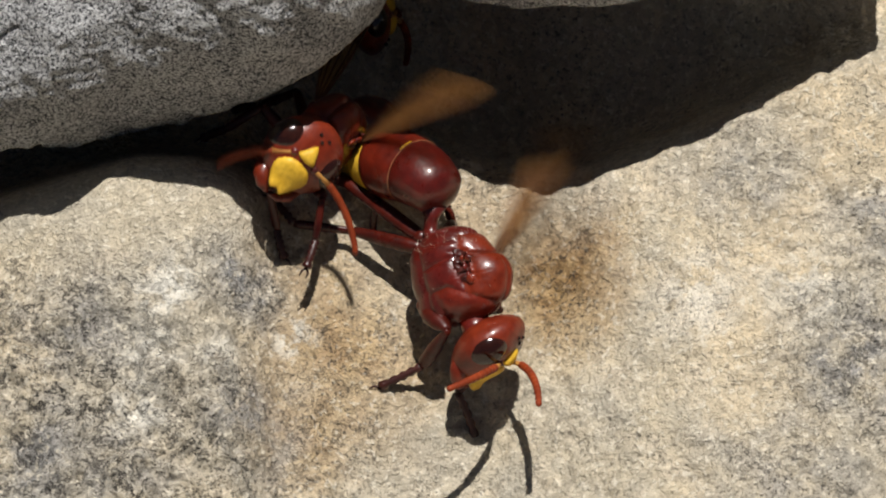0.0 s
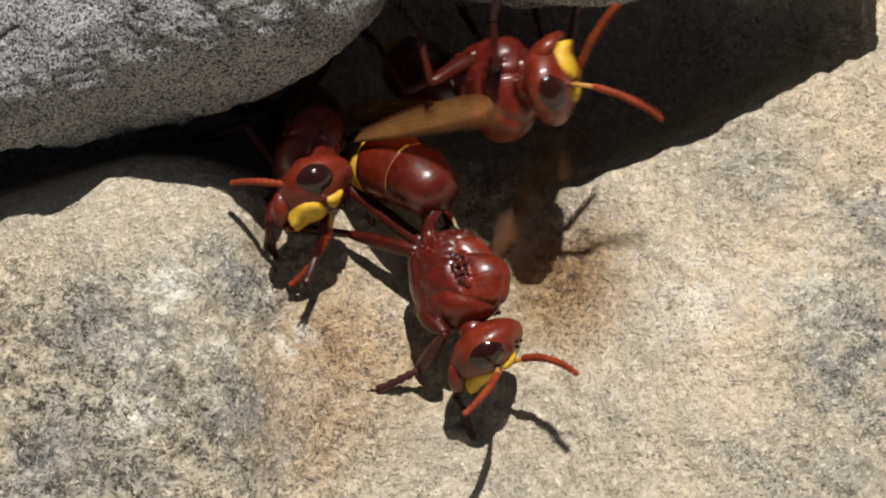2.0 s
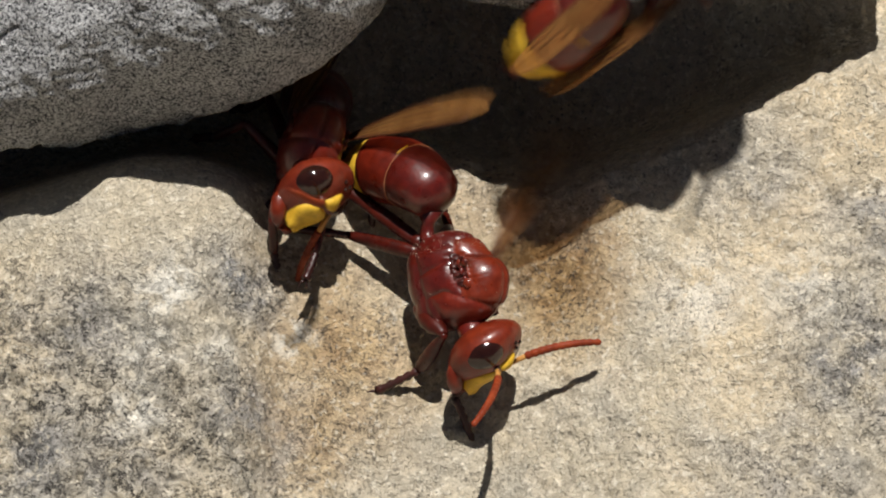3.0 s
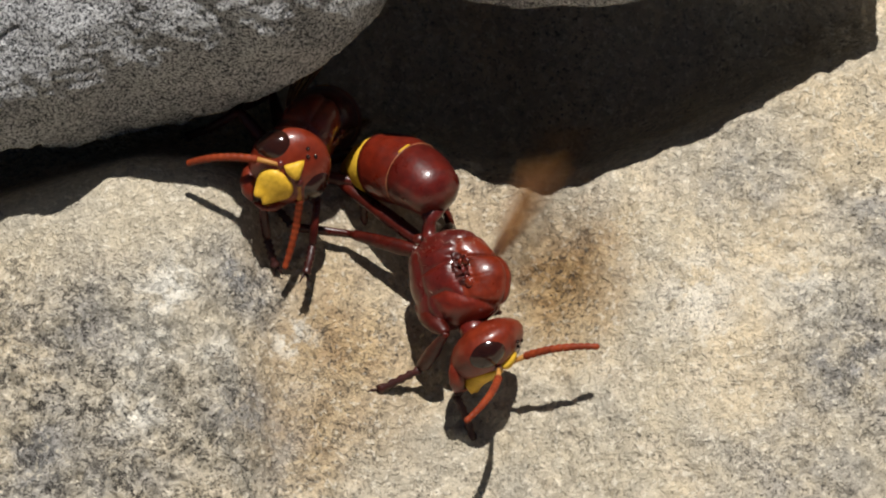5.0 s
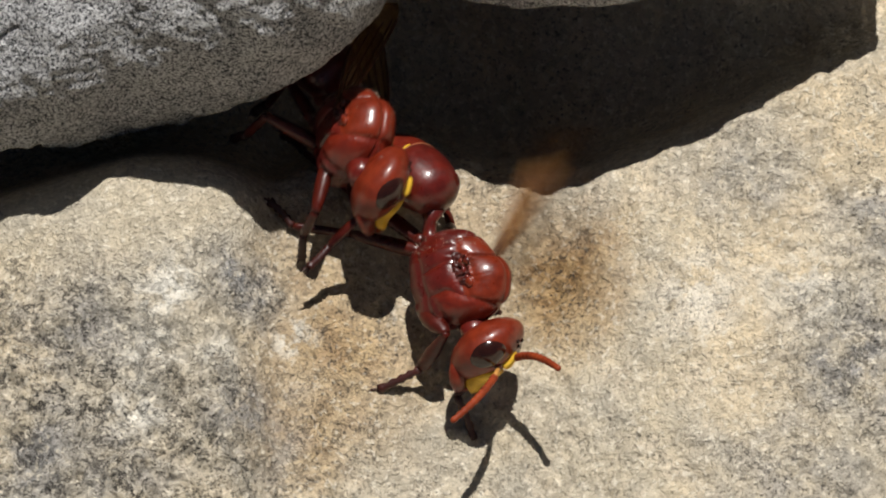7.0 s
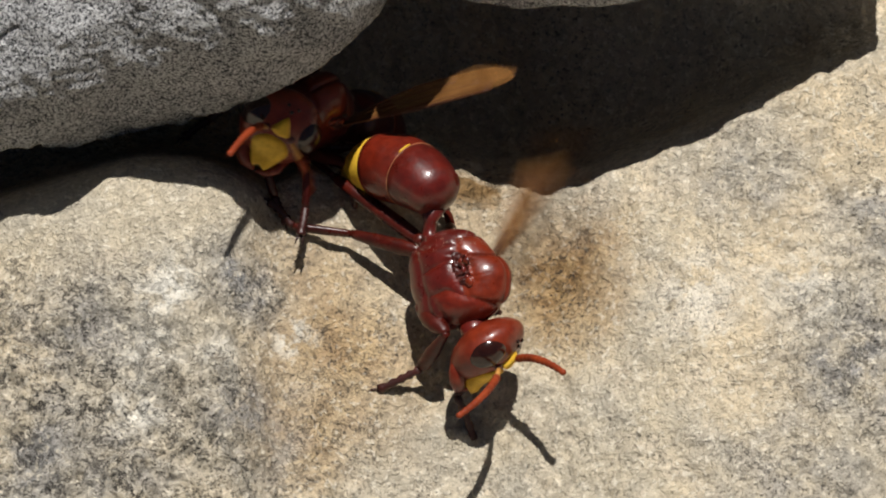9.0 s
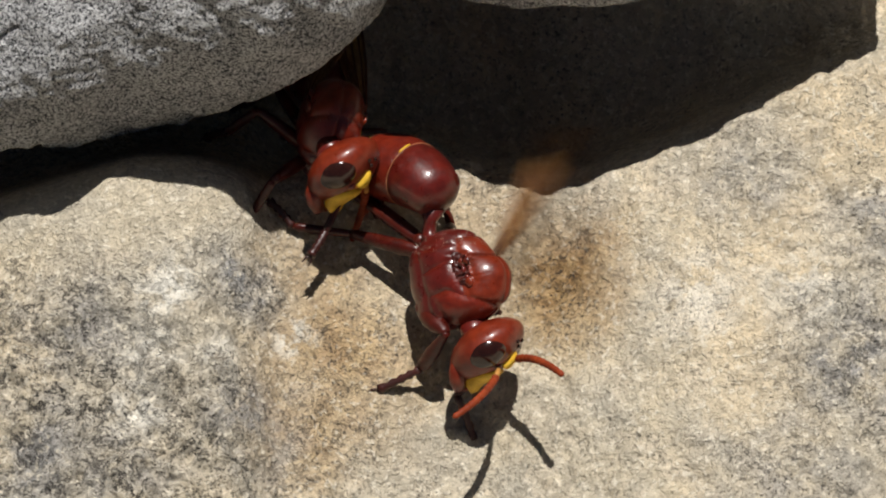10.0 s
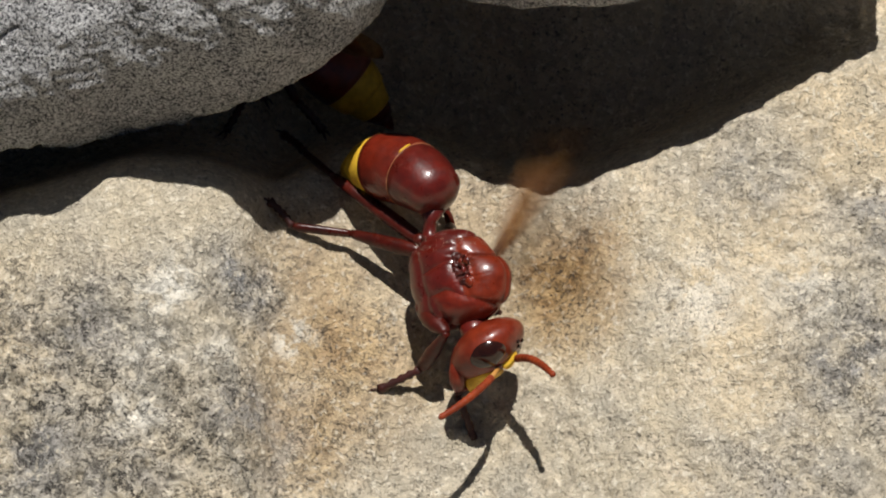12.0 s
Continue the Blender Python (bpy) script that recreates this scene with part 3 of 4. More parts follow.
def wing(root, at, length=13.0, width=1.9):
    """A folded wing blade: x runs to the tip, y across, z is its face."""
    bm = bmesh.new()
    n, m = 30, 12
    grid = []
    for i in range(n + 1):
        q = i / n
        half = width * (0.12 + 0.88 * min(1, q / 0.45) ** 0.8) * math.sqrt(max(0.0, 1 - max(0, (q - 0.72) / 0.28) ** 2.4)) + 0.02
        grid.append([(length * q, half * (j / m) - 0.3 * half, 0.10 * math.sin(j * 1.9) * min(1, 3 * q) - 0.5 * q * q) for j in range(m + 1)])
    for z in (0.0, 0.035):
        vs = [[bm.verts.new((x, y, zz + z)) for x, y, zz in r] for r in grid]
        for i in range(n):
            for j in range(m):
                bm.faces.new((vs[i][j], vs[i + 1][j], vs[i + 1][j + 1], vs[i][j + 1]))
    w = part("wing", bm, WING, root, "folded amber translucent wing with brown veins", at)
    for j, stop in ((0, 0.93), (2, 0.9), (5, 0.84), (8, 0.72), (11, 0.6)):
        line = [Vector(grid[i][j]) for i in range(0, int(n * stop) + 1, 2)]
        bm = bmesh.new()
        tube(bm, line, [0.11 if j == 0 else 0.07] * len(line), 6)
        part("vein", bm, VEIN, w)
    return w


def hornet(label, gaster_at, gaster_turn, legs, curl=0.04):
    root = tagged(new("hornet"), label, "hornet", "hornets at the nest gap")
    root.empty_display_size = 0.002
    thorax(root)
    made = {"root": root, "gaster": gaster(root, gaster_at, gaster_turn, curl)}
    made["head"], made["feelers"] = head(root)
    made["legs"] = [leg(root, *l) for l in legs]
    made["wings"] = [wing(root, (-0.2, s * 2.0, 1.0)) for s in (-1, 1)]
    return made


STANDING = [((2.0, -1.0, -2.2), (4.6, -3.0, -1.6), (5.4, -4.2, -4.2), (6.6, -4.8, -5.6)),
        ((-0.2, -1.2, -2.6), (-0.3, -4.8, -1.2), (-0.8, -6.2, -4.0), (-1.8, -7.2, -5.6)),
        ((-1.9, -1.1, -2.5), (-4.6, -3.8, -0.9), (-6.8, -5.2, -4.0), (-8.8, -6.2, -5.6)),
        ((2.0, 1.0, -2.2), (4.6, 3.0, -1.6), (5.4, 4.2, -4.2), (6.6, 4.8, -5.6)),
        ((-0.2, 1.2, -2.6), (-0.3, 4.8, -1.2), (-0.8, 6.2, -4.0), (-1.8, 7.2, -5.6)),
        ((-1.9, 1.1, -2.5), (-4.6, 3.8, -0.9), (-6.8, 5.2, -4.0), (-8.8, 6.2, -5.6))]
CLINGING = [(hip, knee, (ankle[0], ankle[1] * 0.8, ankle[2] - 0.4), (foot[0], foot[1] * 0.75, foot[2] - 0.6)) for hip, knee, ankle, foot in STANDING]
FANNING = [((1.48, -0.5, -3.05), (3.78, -1.63, -1.3), (5.14, 0.4, -4.61), (5.69, -0.11, -7.75), 1.45),
        ((-2.3, 0.4, -2.5), (-5.02, 0.06, -7.11), (-6.4, -1.81, -10.39), (-8.43, -2.38, -11.36)),
        ((-3.2, 0.4, -2.5), (-9.24, 0.25, -7.52), (-12.3, 3.06, -10.63), (-14.33, 4.54, -12.55)),
        ((3.0, 2.3, -1.3), (5.8, 2.9, -1.5), (7.3, 1.9, -3.3), (10.1, 3.6, -3.6)),
        ((0.0, 3.5, -0.9), (1.0, 4.6, -0.1), (1.8, 5.9, -0.8), (2.5, 6.8, -1.1)),
        ((-3.3, 2.5, -1.5), (-4.2, 3.9, -1.6), (-5.4, 4.6, -2.0), (-6.5, 4.8, -2.7))]
fanner = hornet("red-brown hornet fanning its wings on the pale rock", (-4.9, -0.7, 0.5), (0.923, 0.174, -0.339, -0.059), FANNING, 0.12)
guard = hornet("red-brown hornet with yellow face at the dark gap", (-4.2, 0, -0.8), (0.98, 0, -0.17, 0), STANDING)
walker = hornet("red-brown hornet clinging under the grey rock lip", (-4.2, 0, -0.8), (0.971, -0.194, -0.127, 0.050), CLINGING)


def motions():
    """Rows: seconds, then millimetres and degrees."""
    fanner_body = [(0, 1.28, -5.62, 4.42, -56, 27, -75), (0.4, 1.31, -5.65, 4.40, -56, 27, -75), (0.8, 1.31, -5.59, 4.44, -56, 27, -75), (1.2, 1.31, -5.59, 4.44, -56, 27, -75),
        (1.6, 1.28, -5.65, 4.40, -56, 27, -75), (2, 1.13, -5.79, 4.28, -56, 27, -75), (2.5, 0.94, -5.94, 4.16, -56, 27, -75), (2.8, 1.01, -5.88, 4.20, -56, 27, -75),
        (3.2, 1.09, -5.82, 4.25, -56, 27, -75), (4.8, 1.16, -5.79, 4.28, -56, 27, -75), (5.5, 1.20, -5.77, 4.30, -56, 27, -75), (6, 1.20, -5.77, 4.30, -56, 27, -75),
        (6.5, 1.20, -5.77, 4.30, -56, 27, -75), (7, 1.20, -5.77, 4.30, -56, 27, -75), (8.8, 1.20, -5.77, 4.30, -56, 27, -75), (9.5, 1.20, -5.77, 4.30, -56, 27, -75),
        (10.2, 1.20, -5.77, 4.30, -56, 27, -75), (10.5, 1.20, -5.77, 4.30, -56, 27, -75), (11.2, 1.20, -5.77, 4.30, -56, 27, -75), (12, 1.20, -5.77, 4.30, -56, 27, -75)]
    fanner_head = [(0, -2.5, -19, 11), (0.4, -2.5, -19, 11), (0.8, -2.5, -19, 11), (1.2, -2.5, -19, 11),
        (1.6, -2.5, -19, 11), (2, -2.5, -19, 11), (2.5, -2.5, -19, 11), (2.8, -2.5, -19, 11),
        (3.2, -2.5, -19, 11), (4.8, -2.5, -19, 11), (5.5, -2.5, -19, 11), (6, -2.5, -19, 11),
        (6.5, -2.5, -19, 11), (7, -2.5, -19, 11), (8.8, -2.5, -19, 11), (9.5, -2.5, -19, 11),
        (10.2, -2.5, -19, 11), (10.5, -2.5, -19, 11), (11.2, -2.5, -19, 11), (12, -2.5, -19, 11)]
    fanner_feeler_right = [(0, -19, 0, -84), (0.4, -15, 2, -84), (0.8, -14, 4, -83), (1.2, -13, 4, -80),
        (1.6, -12, 3, -75), (2, -8, -1, -70), (2.5, -5, -5, -61), (2.8, -6, -3, -62),
        (3.2, -8, -1, -62), (4.8, -16, 2, -63), (5.5, -21, 3, -65), (6, -18, 5, -67),
        (6.5, -14, 8, -68), (7, -11, 10, -70), (8.8, -20, 6, -68), (9.5, -24, 4, -67),
        (10.2, -21, 9, -69), (10.5, -20, 10, -70), (11.2, -17, 15, -73), (12, -18, 17, -74)]
    fanner_wing_right = [(0, 83, -34, 89), (12, 83, -34, 89)]
    fanner_feeler_left = [(0, 4, -30, -50), (0.4, 15, -38, -51), (0.8, 48, -42, -56), (1.2, 30, -37, -52),
        (1.6, 24, -36, -52), (2, 31, -59, -47), (2.5, 5, -76, 42), (2.8, 29, -75, 28),
        (3.2, 46, -75, 14), (4.8, 81, -73, -26), (5.5, 86, -56, -57), (6, 59, -48, -74),
        (6.5, 72, -48, -69), (7, 70, -47, -74), (8.8, 70, -47, -69), (9.5, 71, -47, -67),
        (10.2, 65, -46, -69), (10.5, 61, -46, -70), (11.2, 54, -45, -71), (12, 60, -44, -72)]
    fanner_wing_left = [(0, 2, -26, 140), (12, 2, -26, 140)]
    guard_body = [(0, -7.57, 4.09, 7.16, -18, -29, -122), (0.2, -7.77, 4.13, 7.22, -19, -26, -111), (0.5, -7.77, 4.06, 7.19, -18, -25, -121), (0.8, -7.96, 4.25, 7.31, -18, -26, -121),
        (1, -8.13, 4.09, 7.31, -18, -29, -126), (1.2, -7.96, 3.75, 7.14, -21, -33, -111), (1.5, -8.47, 2.63, 6.83, -19, -18, -90), (1.8, -7.75, 2.24, 6.56, -20, -23, -95),
        (2, -8.9, 3.08, 7.19, -20, -22, -94), (2.5, -8.52, 3.65, 7.25, -19, -19, -107), (2.8, -8.71, 3.42, 7.22, -19, -17, -98), (3, -8.67, 3.29, 7.27, -19, -15, -96),
        (3.2, -8.28, 2.26, 6.7, -19, -16, -91), (4, -8.28, 3.03, 6.97, -19, -17, -88), (4.8, -8.3, 4.23, 7.34, -19, -20, -100), (5, -9.09, 3.75, 7.42, -20, -26, -106),
        (5.3, -9.08, 3.05, 7.19, -19, -14, -93), (5.5, -10.2, 2.91, 7.13, -19, -14, -87), (5.8, -9.18, 1.4, 6.66, -18, -8, -90), (6, -9.43, 1.33, 6.6, -18, -10, -94),
        (6.2, -8.27, 1.97, 7.14, -19, -15, -91), (6.4, -8, 1.27, 8.24, -28, -13, -88), (6.5, -7.33, 1.24, 8.22, -38, 6, -97), (6.6, -7.14, 1.24, 8.22, -38, -4, -90),
        (6.8, -6.34, 1.87, 8.75, -39, -14, -87), (7, -5.88, 2.29, 9.76, -36, 1, -82), (7.2, -5.23, 2.6, 10.66, -41, -22, -76), (8, -7.04, 5.81, 7.11, -20, -32, -114),
        (8.8, -8.78, 6.43, 6.7, -16, -32, -137), (9, -8.59, 6.43, 6.7, -17, -34, -133), (9.2, -7.25, 6.87, 7.07, -20, -30, -112), (9.4, -8.04, 6.67, 8.21, -19, -14, -91),
        (9.6, -8.38, 6.8, 8.31, -18, -12, -83), (9.8, -7.6, 6.21, 7.82, -18, -12, -84), (10, -7.5, 4.75, 7.9, -19, -15, -89), (10.3, -7.31, 4.66, 7.83, -19, -19, -85),
        (10.5, -7.41, 5.91, 7.57, -19, -24, -112), (10.8, -8.04, 7.98, 6.7, -19, -31, -119), (11, -8.27, 9.64, 6.13, -20, -32, -118), (11.25, -9.7, 12.39, 5.18, -2, -20, 176),
        (11.5, -11.95, 15.29, 4.34, 6, -12, 150), (11.7, -15.48, 18.48, 5.07, 5, -9, 154), (12, -15.32, 18.91, 5.42, 4, -9, 157)]
    guard_head = [(0, -16, -13, 28), (0.2, -19, -3, 16), (0.5, -18, -9, 24), (0.8, -17, -8, 25),
        (1, -17, -16, 29), (1.2, -16, 4, 23), (1.5, -43, 18, 41), (1.8, -12, 18, 34),
        (2, -36, 12, 41), (2.5, -22, -8, 10), (2.8, -25, -7, 2), (3, -44, 7, 35),
        (3.2, -17, 15, 26), (4, -24, 4, -1), (4.8, -24, -5, 5), (5, -21, -2, 12),
        (5.3, -27, -6, 1), (5.5, -45, -1, 38), (5.8, -21, 8, 22), (6, -36, 14, 43),
        (6.2, -18, 14, 26), (6.4, -8, 8, 32), (6.5, -14, -10, 61), (6.6, -4, -7, 64),
        (6.8, -2, -10, 68), (7, -16, -9, 64), (7.2, 6, -6, 72), (8, -16, 2, 18),
        (8.8, 4, -9, 38), (9, 5, -6, 36), (9.2, -17, -2, 21), (9.4, -34, 7, 46),
        (9.6, -36, 10, 37), (9.8, -30, -1, 6), (10, -11, 18, 49), (10.3, -29, 7, -3),
        (10.5, -20, -7, 19), (10.8, -15, -3, 25), (11, -15, -1, 24), (11.25, 1, 6, 8),
        (11.5, -10, 6, -7), (11.7, -14, -1, -13), (12, -13, -1, -16)]
    guard_feeler_right = [(0, -57, 46, -127), (0.2, 18, 75, -25), (0.5, 9, 15, -44), (0.8, -29, 49, -90),
        (0.9, -44, 13, -57), (1, -76, -9, -17), (1.2, -76, -16, -23), (1.5, -68, 4, -62),
        (1.8, -81, -24, -47), (1.9, -51, -0, -102), (2, -51, 37, -150), (2.5, -38, 12, -106),
        (2.8, -49, 38, -135), (2.9, -52, 16, -94), (3, -68, 1, -55), (3.2, -81, -25, -46),
        (4, -79, -21, -25), (4.4, -47, -5, -70), (4.8, -33, 26, -104), (5, -32, 39, -96),
        (5.3, -34, 16, -113), (5.5, -80, 5, -52), (5.8, -81, -24, -46), (6, -74, -10, -63),
        (6.2, -80, -24, -47), (6.3, -78, 22, 11), (6.4, -28, 36, 94), (6.5, -29, 26, 79),
        (6.6, -27, 27, 77), (6.8, -23, 31, 77), (7, -18, 7, 78), (7.2, -26, -2, 93),
        (7.6, -55, 3, 36), (8, -75, -18, -18), (8.4, -29, -14, -24), (8.8, 16, -8, -25),
        (9, 18, -13, -24), (9.1, -29, -14, -23), (9.2, -77, -14, -21), (9.4, -21, -9, -9),
        (9.6, -20, -9, -10), (9.7, -11, -3, 36), (9.8, -1, -6, 83), (10, -31, 20, 94),
        (10.15, -65, 13, 28), (10.3, -75, -19, -27), (10.5, -77, -14, -21), (10.8, -76, -15, -20),
        (10.9, -34, -4, -41), (11, 3, 17, -51), (11.12, 23, 2, 22), (11.25, 15, -22, 93),
        (11.38, -11, 20, 131), (11.5, 0, 69, 176), (11.7, -9, 48, -177), (12, -9, 48, 179)]
    guard_wing_right = [(0, -11, -11, -160), (0.2, -7, -13, -172), (0.5, -9, -8, -163), (0.8, -10, -9, -162),
        (1, -12, -10, -157), (1.2, -10, -20, -169), (1.5, 1, -12, 165), (1.8, -1, -15, 172),
        (2, -1, -14, 171), (2.5, -5, -8, -178), (2.8, -2, -9, 173), (3, -2, -7, 170),
        (3.2, 0, -10, 166), (4, 2, -11, 163), (4.8, -3, -11, 175), (5, -5, -15, -177),
        (5.3, -1, -8, 167), (5.5, 1, -9, 162), (5.8, -1, -2, 163), (6, -1, -3, 167),
        (6.2, 0, -9, 166), (6.4, -8, -10, 164), (6.5, -24, 6, 161), (6.6, -20, -5, 162),
        (6.8, -18, -15, 165), (7, -18, -5, 152), (7.2, -13, -27, 161), (8, -10, -18, -166),
        (8.8, -15, -9, -147), (9, -16, -11, -149), (9.2, -9, -17, -169), (9.4, -0, -7, 165),
        (9.6, 3, -7, 156), (9.8, 2, -7, 158), (10, 1, -9, 164), (10.3, 3, -13, 161),
        (10.5, -7, -11, -171), (10.8, -11, -15, -162), (11, -12, -16, -163), (11.25, -6, 8, -106),
        (11.5, 2, 7, -81), (11.7, 4, 7, -84), (12, 5, 8, -87)]
    guard_feeler_left = [(0, -44, 7, 100), (0.1, 14, 19, 62), (0.2, 73, 56, 50), (0.5, 18, 20, 38),
        (0.8, 82, 61, 63), (0.9, 8, 38, 61), (1, -51, 28, 86), (1.1, 6, 22, 75),
        (1.2, 62, 27, 63), (1.5, -5, 40, 77), (1.65, 28, 48, 32), (1.8, 47, 71, -19),
        (1.9, 32, 52, 26), (2, 6, 43, 65), (2.5, -40, 32, 103), (2.65, 17, 36, 77),
        (2.8, 82, 57, 67), (3, 134, 57, 70), (3.2, 50, 66, -13), (4, 60, 66, 27),
        (4.8, 70, 53, 50), (4.87, 28, 38, 67), (4.93, -12, 34, 90), (5, -52, 44, 112),
        (5.15, 8, 27, 86), (5.3, 67, 37, 57), (5.5, 5, 23, 73), (5.65, 35, 38, 33),
        (5.8, 52, 66, -9), (5.87, 29, 42, 22), (5.93, -1, 29, 54), (6, -32, 32, 88),
        (6.07, -2, 29, 51), (6.13, 25, 42, 15), (6.2, 42, 66, -24), (6.4, 47, 60, -20),
        (6.45, 36, 55, 47), (6.5, 24, 59, 113), (6.55, 13, 56, 178), (6.6, 3, 60, -116),
        (6.8, 9, 75, -97), (6.87, -30, 62, 170), (6.93, -19, 45, 123), (7, 3, 37, 81),
        (7.07, -17, 45, 122), (7.13, -25, 61, 169), (7.2, 8, 73, -106), (7.6, 84, 70, 24),
        (8, 78, 47, 76), (8.8, 56, 54, 53), (9, 78, 38, 111), (9.2, 34, -13, 110),
        (9.3, 44, -12, 62), (9.4, 50, -4, 15), (9.6, -1, 1, 67), (9.7, 42, 28, 56),
        (9.8, 100, 54, 75), (9.9, 30, 49, 74), (10, -34, 47, 80), (10.15, 12, 27, 90),
        (10.3, 49, 6, 82), (10.4, -3, -3, 103), (10.5, -54, 8, 124), (10.6, -85, 35, 153),
        (10.7, -113, 72, 170), (10.8, 60, 69, 24), (11, 35, 22, -9), (11.12, 31, 4, 47),
        (11.25, 13, -3, 103), (11.38, -17, 22, 159), (11.5, -6, 60, -132), (11.7, -10, 41, -156),
        (12, -10, 42, -160)]
    guard_wing_left = [(0, 94, -59, 46), (0.2, 73, -52, 49), (0.5, 59, -53, 68), (0.8, 87, -67, 59),
        (1, 111, -67, 39), (1.2, 96, -61, 42), (1.5, 53, -60, 61), (1.8, 63, -56, 53),
        (2, 57, -45, 51), (2.5, 40, -32, 60), (2.8, 45, -40, 53), (3, 48, -49, 51),
        (3.1, -16, -43, 141), (3.2, -28, -1, -173), (4, -27, -2, -176), (4.8, -31, -1, -164),
        (5, -31, 16, -180), (5.3, -16, 13, 155), (5.5, -17, 11, 146), (5.8, -16, 3, 155),
        (6, -17, -6, 158), (6.2, -22, 5, 170), (6.4, -36, 2, -177), (6.5, -45, 22, 178),
        (6.6, -45, 11, 179), (6.8, -46, 1, -178), (7, -43, 10, 170), (7.2, -45, -12, 180),
        (8, -40, -5, -147), (8.4, -27, -42, -171), (8.8, 31, -62, 122), (9, 42, -61, 109),
        (9.1, -24, -44, -176), (9.2, -38, -4, -149), (9.4, -27, 2, -173), (9.6, -24, 1, 178),
        (9.8, -25, 1, 179), (10, -27, -1, -175), (10.3, -26, -5, -177), (10.5, -35, 1, -151),
        (10.8, -40, -1, -143), (11, -41, -3, -144), (11.25, 12, -26, 161), (11.5, 12, -9, -174),
        (11.7, 11, -9, -174), (12, 12, -12, 176)]
    walker_body = [(0, -10.49, 18.64, 2.58, 147, -6, -1), (1.2, -7.66, 16.36, 3.29, 147, -6, -1), (1.5, -1.70, 10.21, 5.96, 155, -23, -48), (1.7, 0.61, 6.71, 9.54, 153, -29, -45),
        (1.9, 2.49, 3.91, 11.11, 150, -34, -39), (2, 3.42, 3.49, 11.81, 150, -42, -40), (2.1, 4.35, 3.32, 12.44, 144, -37, -21), (2.3, 6.39, 3.14, 13.47, 138, -52, -19),
        (2.5, 6.65, 3.09, 14.08, 139, -47, -18), (2.7, 8.02, 3.29, 16.47, 142, -56, -33), (2.9, 12.55, 3.51, 19.92, 94, -23, 9), (3, 15.02, 4.80, 23.61, 65, -31, 20),
        (3.1, 13.18, 5.56, 27.51, 37, -35, 41), (3.2, 13.95, 4.79, 29.48, 31, -33, 44), (3.6, 16.14, 9.27, 39.11, 24, -16, 53), (4.4, 18.01, 30.03, 47.00, 4, -7, 67),
        (12, 18.16, 30.19, 47.14, 4, -7, 67)]
    walker_head = [(0, -17, 3, -1), (1.2, -17, 3, -1), (1.5, -10, 18, -36), (1.7, -6, 13, -36),
        (1.9, -2, 7, -32), (2, 3, 3, -37), (2.1, -1, -4, -22), (2.3, 9, -10, -29),
        (2.5, 4, -5, -20), (2.7, 13, 8, -34), (2.9, 34, 5, 11), (3, 56, -3, 6),
        (3.1, 0, -6, -2), (3.2, 0, -3, -4), (3.4, 42, -12, 2), (3.6, 85, -22, 0),
        (4.4, 119, -10, -8), (12, 119, -10, -8)]
    walker_feeler_right = [(0, -167, 8, -88), (1.2, -147, 32, -59), (1.35, -131, -23, -12), (1.5, 167, -62, 81),
        (1.6, -136, -22, 31), (1.7, -115, 30, 26), (1.9, -115, 31, 41), (2, -75, 43, 47),
        (2.1, -148, 21, 50), (2.3, 154, 27, 65), (2.4, 94, 36, 67), (2.5, 27, 41, 58),
        (2.7, 33, 38, 58), (2.9, 121, 14, 78), (3, 100, 30, 117), (3.05, 103, -23, 108),
        (3.1, 135, -72, 72), (3.2, 125, -70, 75), (3.4, 93, -47, 138), (3.6, 99, -20, 170),
        (4.4, 109, -29, -171), (12, 109, -29, -171)]
    walker_wing_right = [(0, -175, -5, -132), (1.2, -175, -5, -132), (1.5, -117, -10, -178), (1.7, -117, -4, -179),
        (1.9, -116, 4, -176), (2, -118, 10, 179), (2.1, -111, 13, -165), (2.3, -121, 20, 172),
        (2.5, -117, 17, 177), (2.7, -133, 13, 150), (2.8, 160, -6, 164), (2.9, 91, 0, -173),
        (3, 70, 13, -175), (3.1, 15, 3, -180), (3.2, 11, 6, 179), (3.6, 7, 26, 178),
        (4.4, -15, 33, 156), (12, -15, 33, 156)]
    walker_feeler_left = [(0, -130, -21, -74), (1.2, -117, -26, -39), (1.5, -127, 15, 14), (1.7, -131, 3, 6),
        (1.9, -128, 6, -11), (2, -131, -22, -8), (2.1, -146, -5, 30), (2.3, -129, -7, -14),
        (2.5, -65, -30, -8), (2.7, -137, 9, 29), (2.9, 157, -6, 67), (3, 123, -3, 94),
        (3.05, 134, -54, 92), (3.1, -74, -72, -54), (3.2, -55, -66, -66), (3.6, 89, -35, 172),
        (4.4, 107, -33, -172), (12, 107, -32, -172)]
    walker_wing_left = [(0, -174, -10, -137), (1.2, -174, -10, -137), (1.5, -117, -15, 177), (1.7, -117, -9, 177),
        (1.9, -117, -2, 179), (2, -119, 4, 174), (2.1, -112, 8, -170), (2.3, -123, 16, 167),
        (2.5, -120, 13, 173), (2.7, -135, 9, 144), (2.8, 155, -14, 158), (2.9, 81, -7, -175),
        (3, 54, 3, -173), (3.1, 14, -9, -179), (3.2, 10, -6, -179), (3.6, 7, 14, -179),
        (4.4, -12, 23, 164), (12, -12, 23, 164)]

    def whole(rows):
        return [(t, pose(x * MM, y * MM, z * MM, *turn)) for t, x, y, z, *turn in rows]

    def turned(rows, at):
        return [(t, pose(*(Vector(at) * MM), *turn)) for t, *turn in rows]

    def between(rows, t):
        """The pose at t, by a straight blend of the two rows around it."""
        for (t0, a), (t1, b) in zip(rows, rows[1:]):
            if t <= t1:
                k = min(1, max(0, (t - t0) / (t1 - t0)))
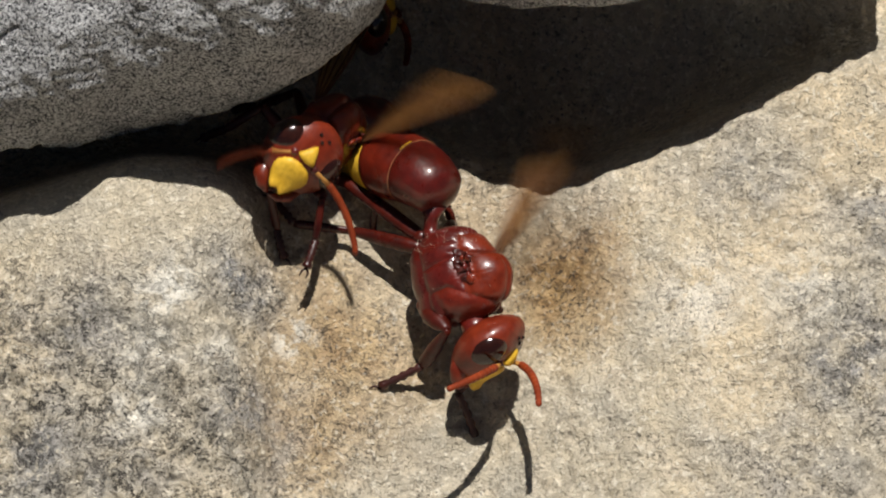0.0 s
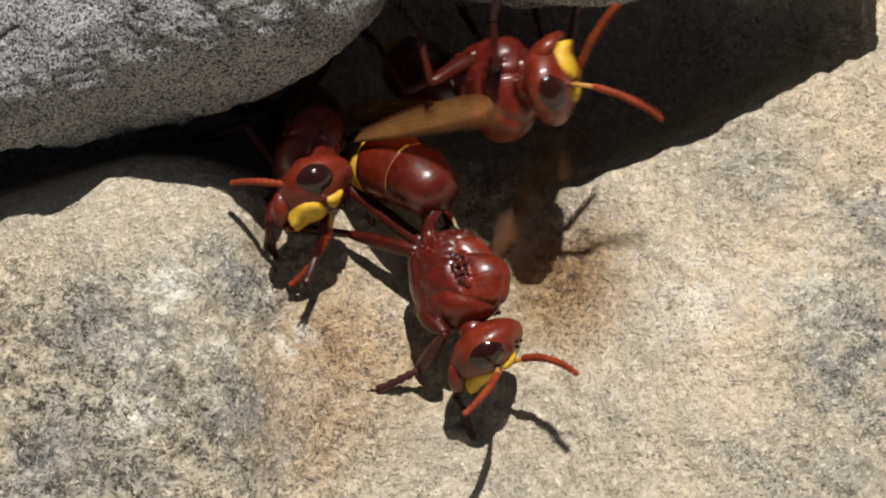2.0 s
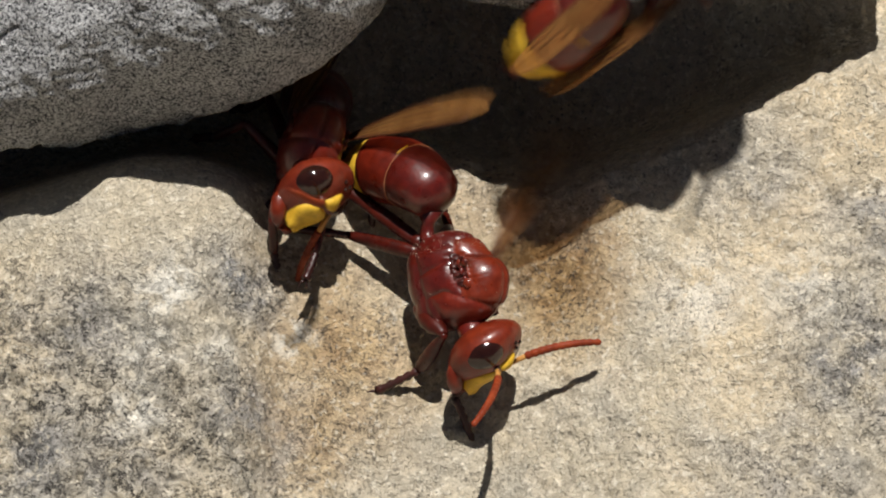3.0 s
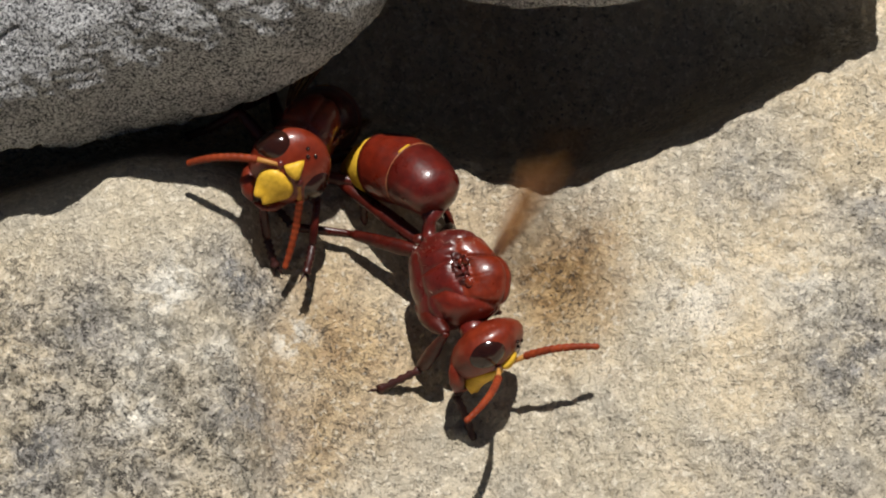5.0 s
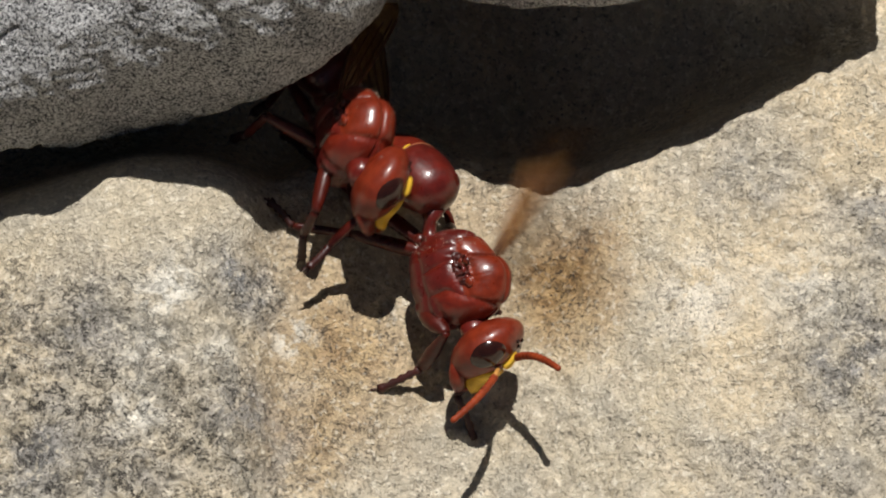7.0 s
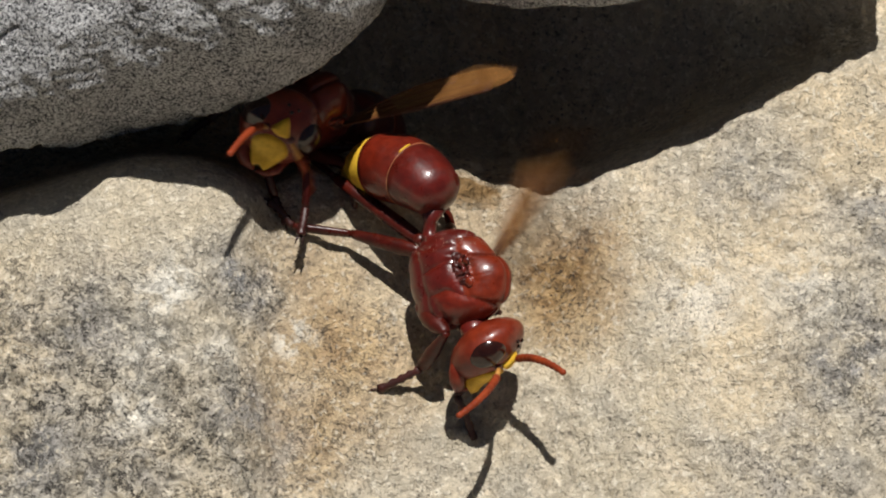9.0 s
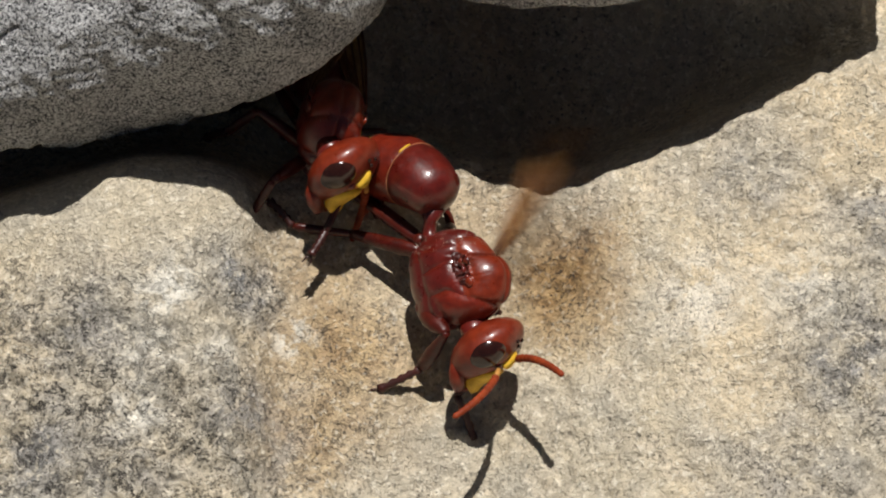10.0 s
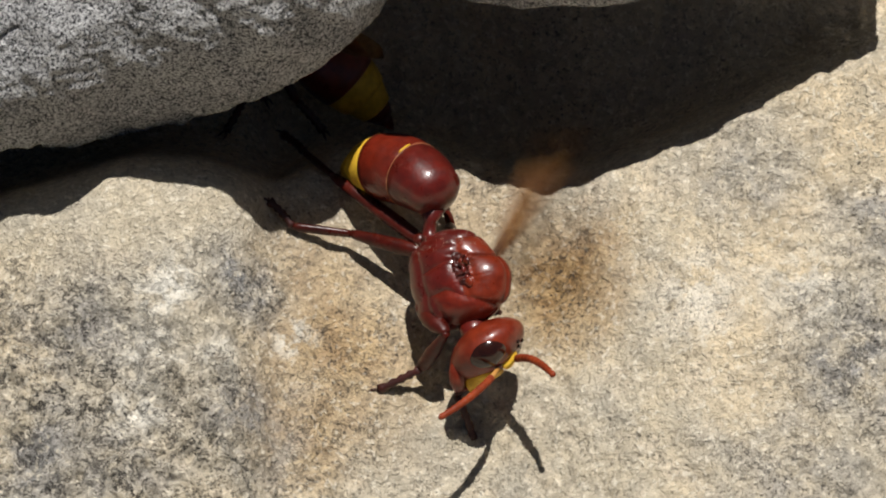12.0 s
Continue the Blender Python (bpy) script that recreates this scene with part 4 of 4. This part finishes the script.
                return a.lerp(b, k)
        return rows[-1][1]

    def plant(leg_part, foot, body, spots):
        """Turns a leg at its hip so that its foot keeps to a place of the stone; spots: seconds from which it stands there, and the place."""
        hip = leg_part.location.copy()
        rest = Vector(foot) * MM - hip
        rows = []
        for t, m in body:
            spot = [p for s, p in spots if s <= t][-1]
            way = m.inverted() @ (Vector(spot) * MM) - hip
            rows.append((t, Matrix.Translation(hip) @ rest.rotation_difference(way).to_matrix().to_4x4()))
        walk(leg_part, rows)

    def beat(wing_part, rows, at, swing, steps, spells=((0, 12),)):
        """Fast wing beats round slowly turning poses; swing in degrees, steps: its share frame by frame, spells: when it beats."""
        base = turned(rows, at)
        out = []
        for k in range(361):
            t = k / FPS
            share = steps[k % len(steps)] if any(a <= t <= b for a, b in spells) else 0
            out.append((t, between(base, t) @ pose(0, 0, 0, 0, swing * share, 0)))
        walk(wing_part, out)

    for made, body, top, left, right in ((fanner, fanner_body, fanner_head, fanner_feeler_left, fanner_feeler_right),
                                         (guard, guard_body, guard_head, guard_feeler_left, guard_feeler_right),
                                         (walker, walker_body, walker_head, walker_feeler_left, walker_feeler_right)):
        walk(made["root"], whole(body))
        walk(made["head"], turned(top, NECK))
        walk(made["feelers"][0], turned(right, SOCKETS[-1]))
        walk(made["feelers"][1], turned(left, SOCKETS[1]))
    for made, right in ((guard, guard_wing_right), (walker, walker_wing_right)):
        walk(made["wings"][0], turned(right, (-0.2, -2.0, 1.0)))
    walk(walker["wings"][1], turned(walker_wing_left, (-0.2, 2.0, 1.0)))
    beat(guard["wings"][1], guard_wing_left, (-0.2, 2.0, 1.0), 15, (0, 1, -1), ((0, 1.35), (2.0, 2.3), (8.3, 8.95)))
    beat(fanner["wings"][0], fanner_wing_right, (-0.2, -2.0, 1.0), 43, (0, 1, -1))
    beat(fanner["wings"][1], fanner_wing_left, (-0.2, 2.0, 1.0), 18, (0, 1, -1))
    steps = [(0, (-10.6, -2.2, 2.6)), (1.4, (-10.8, -1.8, 2.8)), (2.3, (-11.7, -5.0, 2.4)), (2.9, (-10.8, -2.2, 2.7)), (4.6, (-11.1, -5.0, 1.8)), (6.3, (-13.0, -1.4, 5.3)), (6.7, (-9.6, -3.1, 2.0)), (7.4, (-10.8, -0.7, 3.2)), (8.4, (-10.5, -0.3, 3.3)), (9.1, (-11.9, -0.2, 4.4))]
    plant(guard["legs"][0], STANDING[0][3], whole(guard_body), steps)
    for leg_part, shape in list(zip(guard["legs"], STANDING))[1:]:
        spot = whole(guard_body)[15][1] @ (Vector(shape[3]) * MM) / MM
        plant(leg_part, shape[3], whole(guard_body), [(0, spot)])


motions()
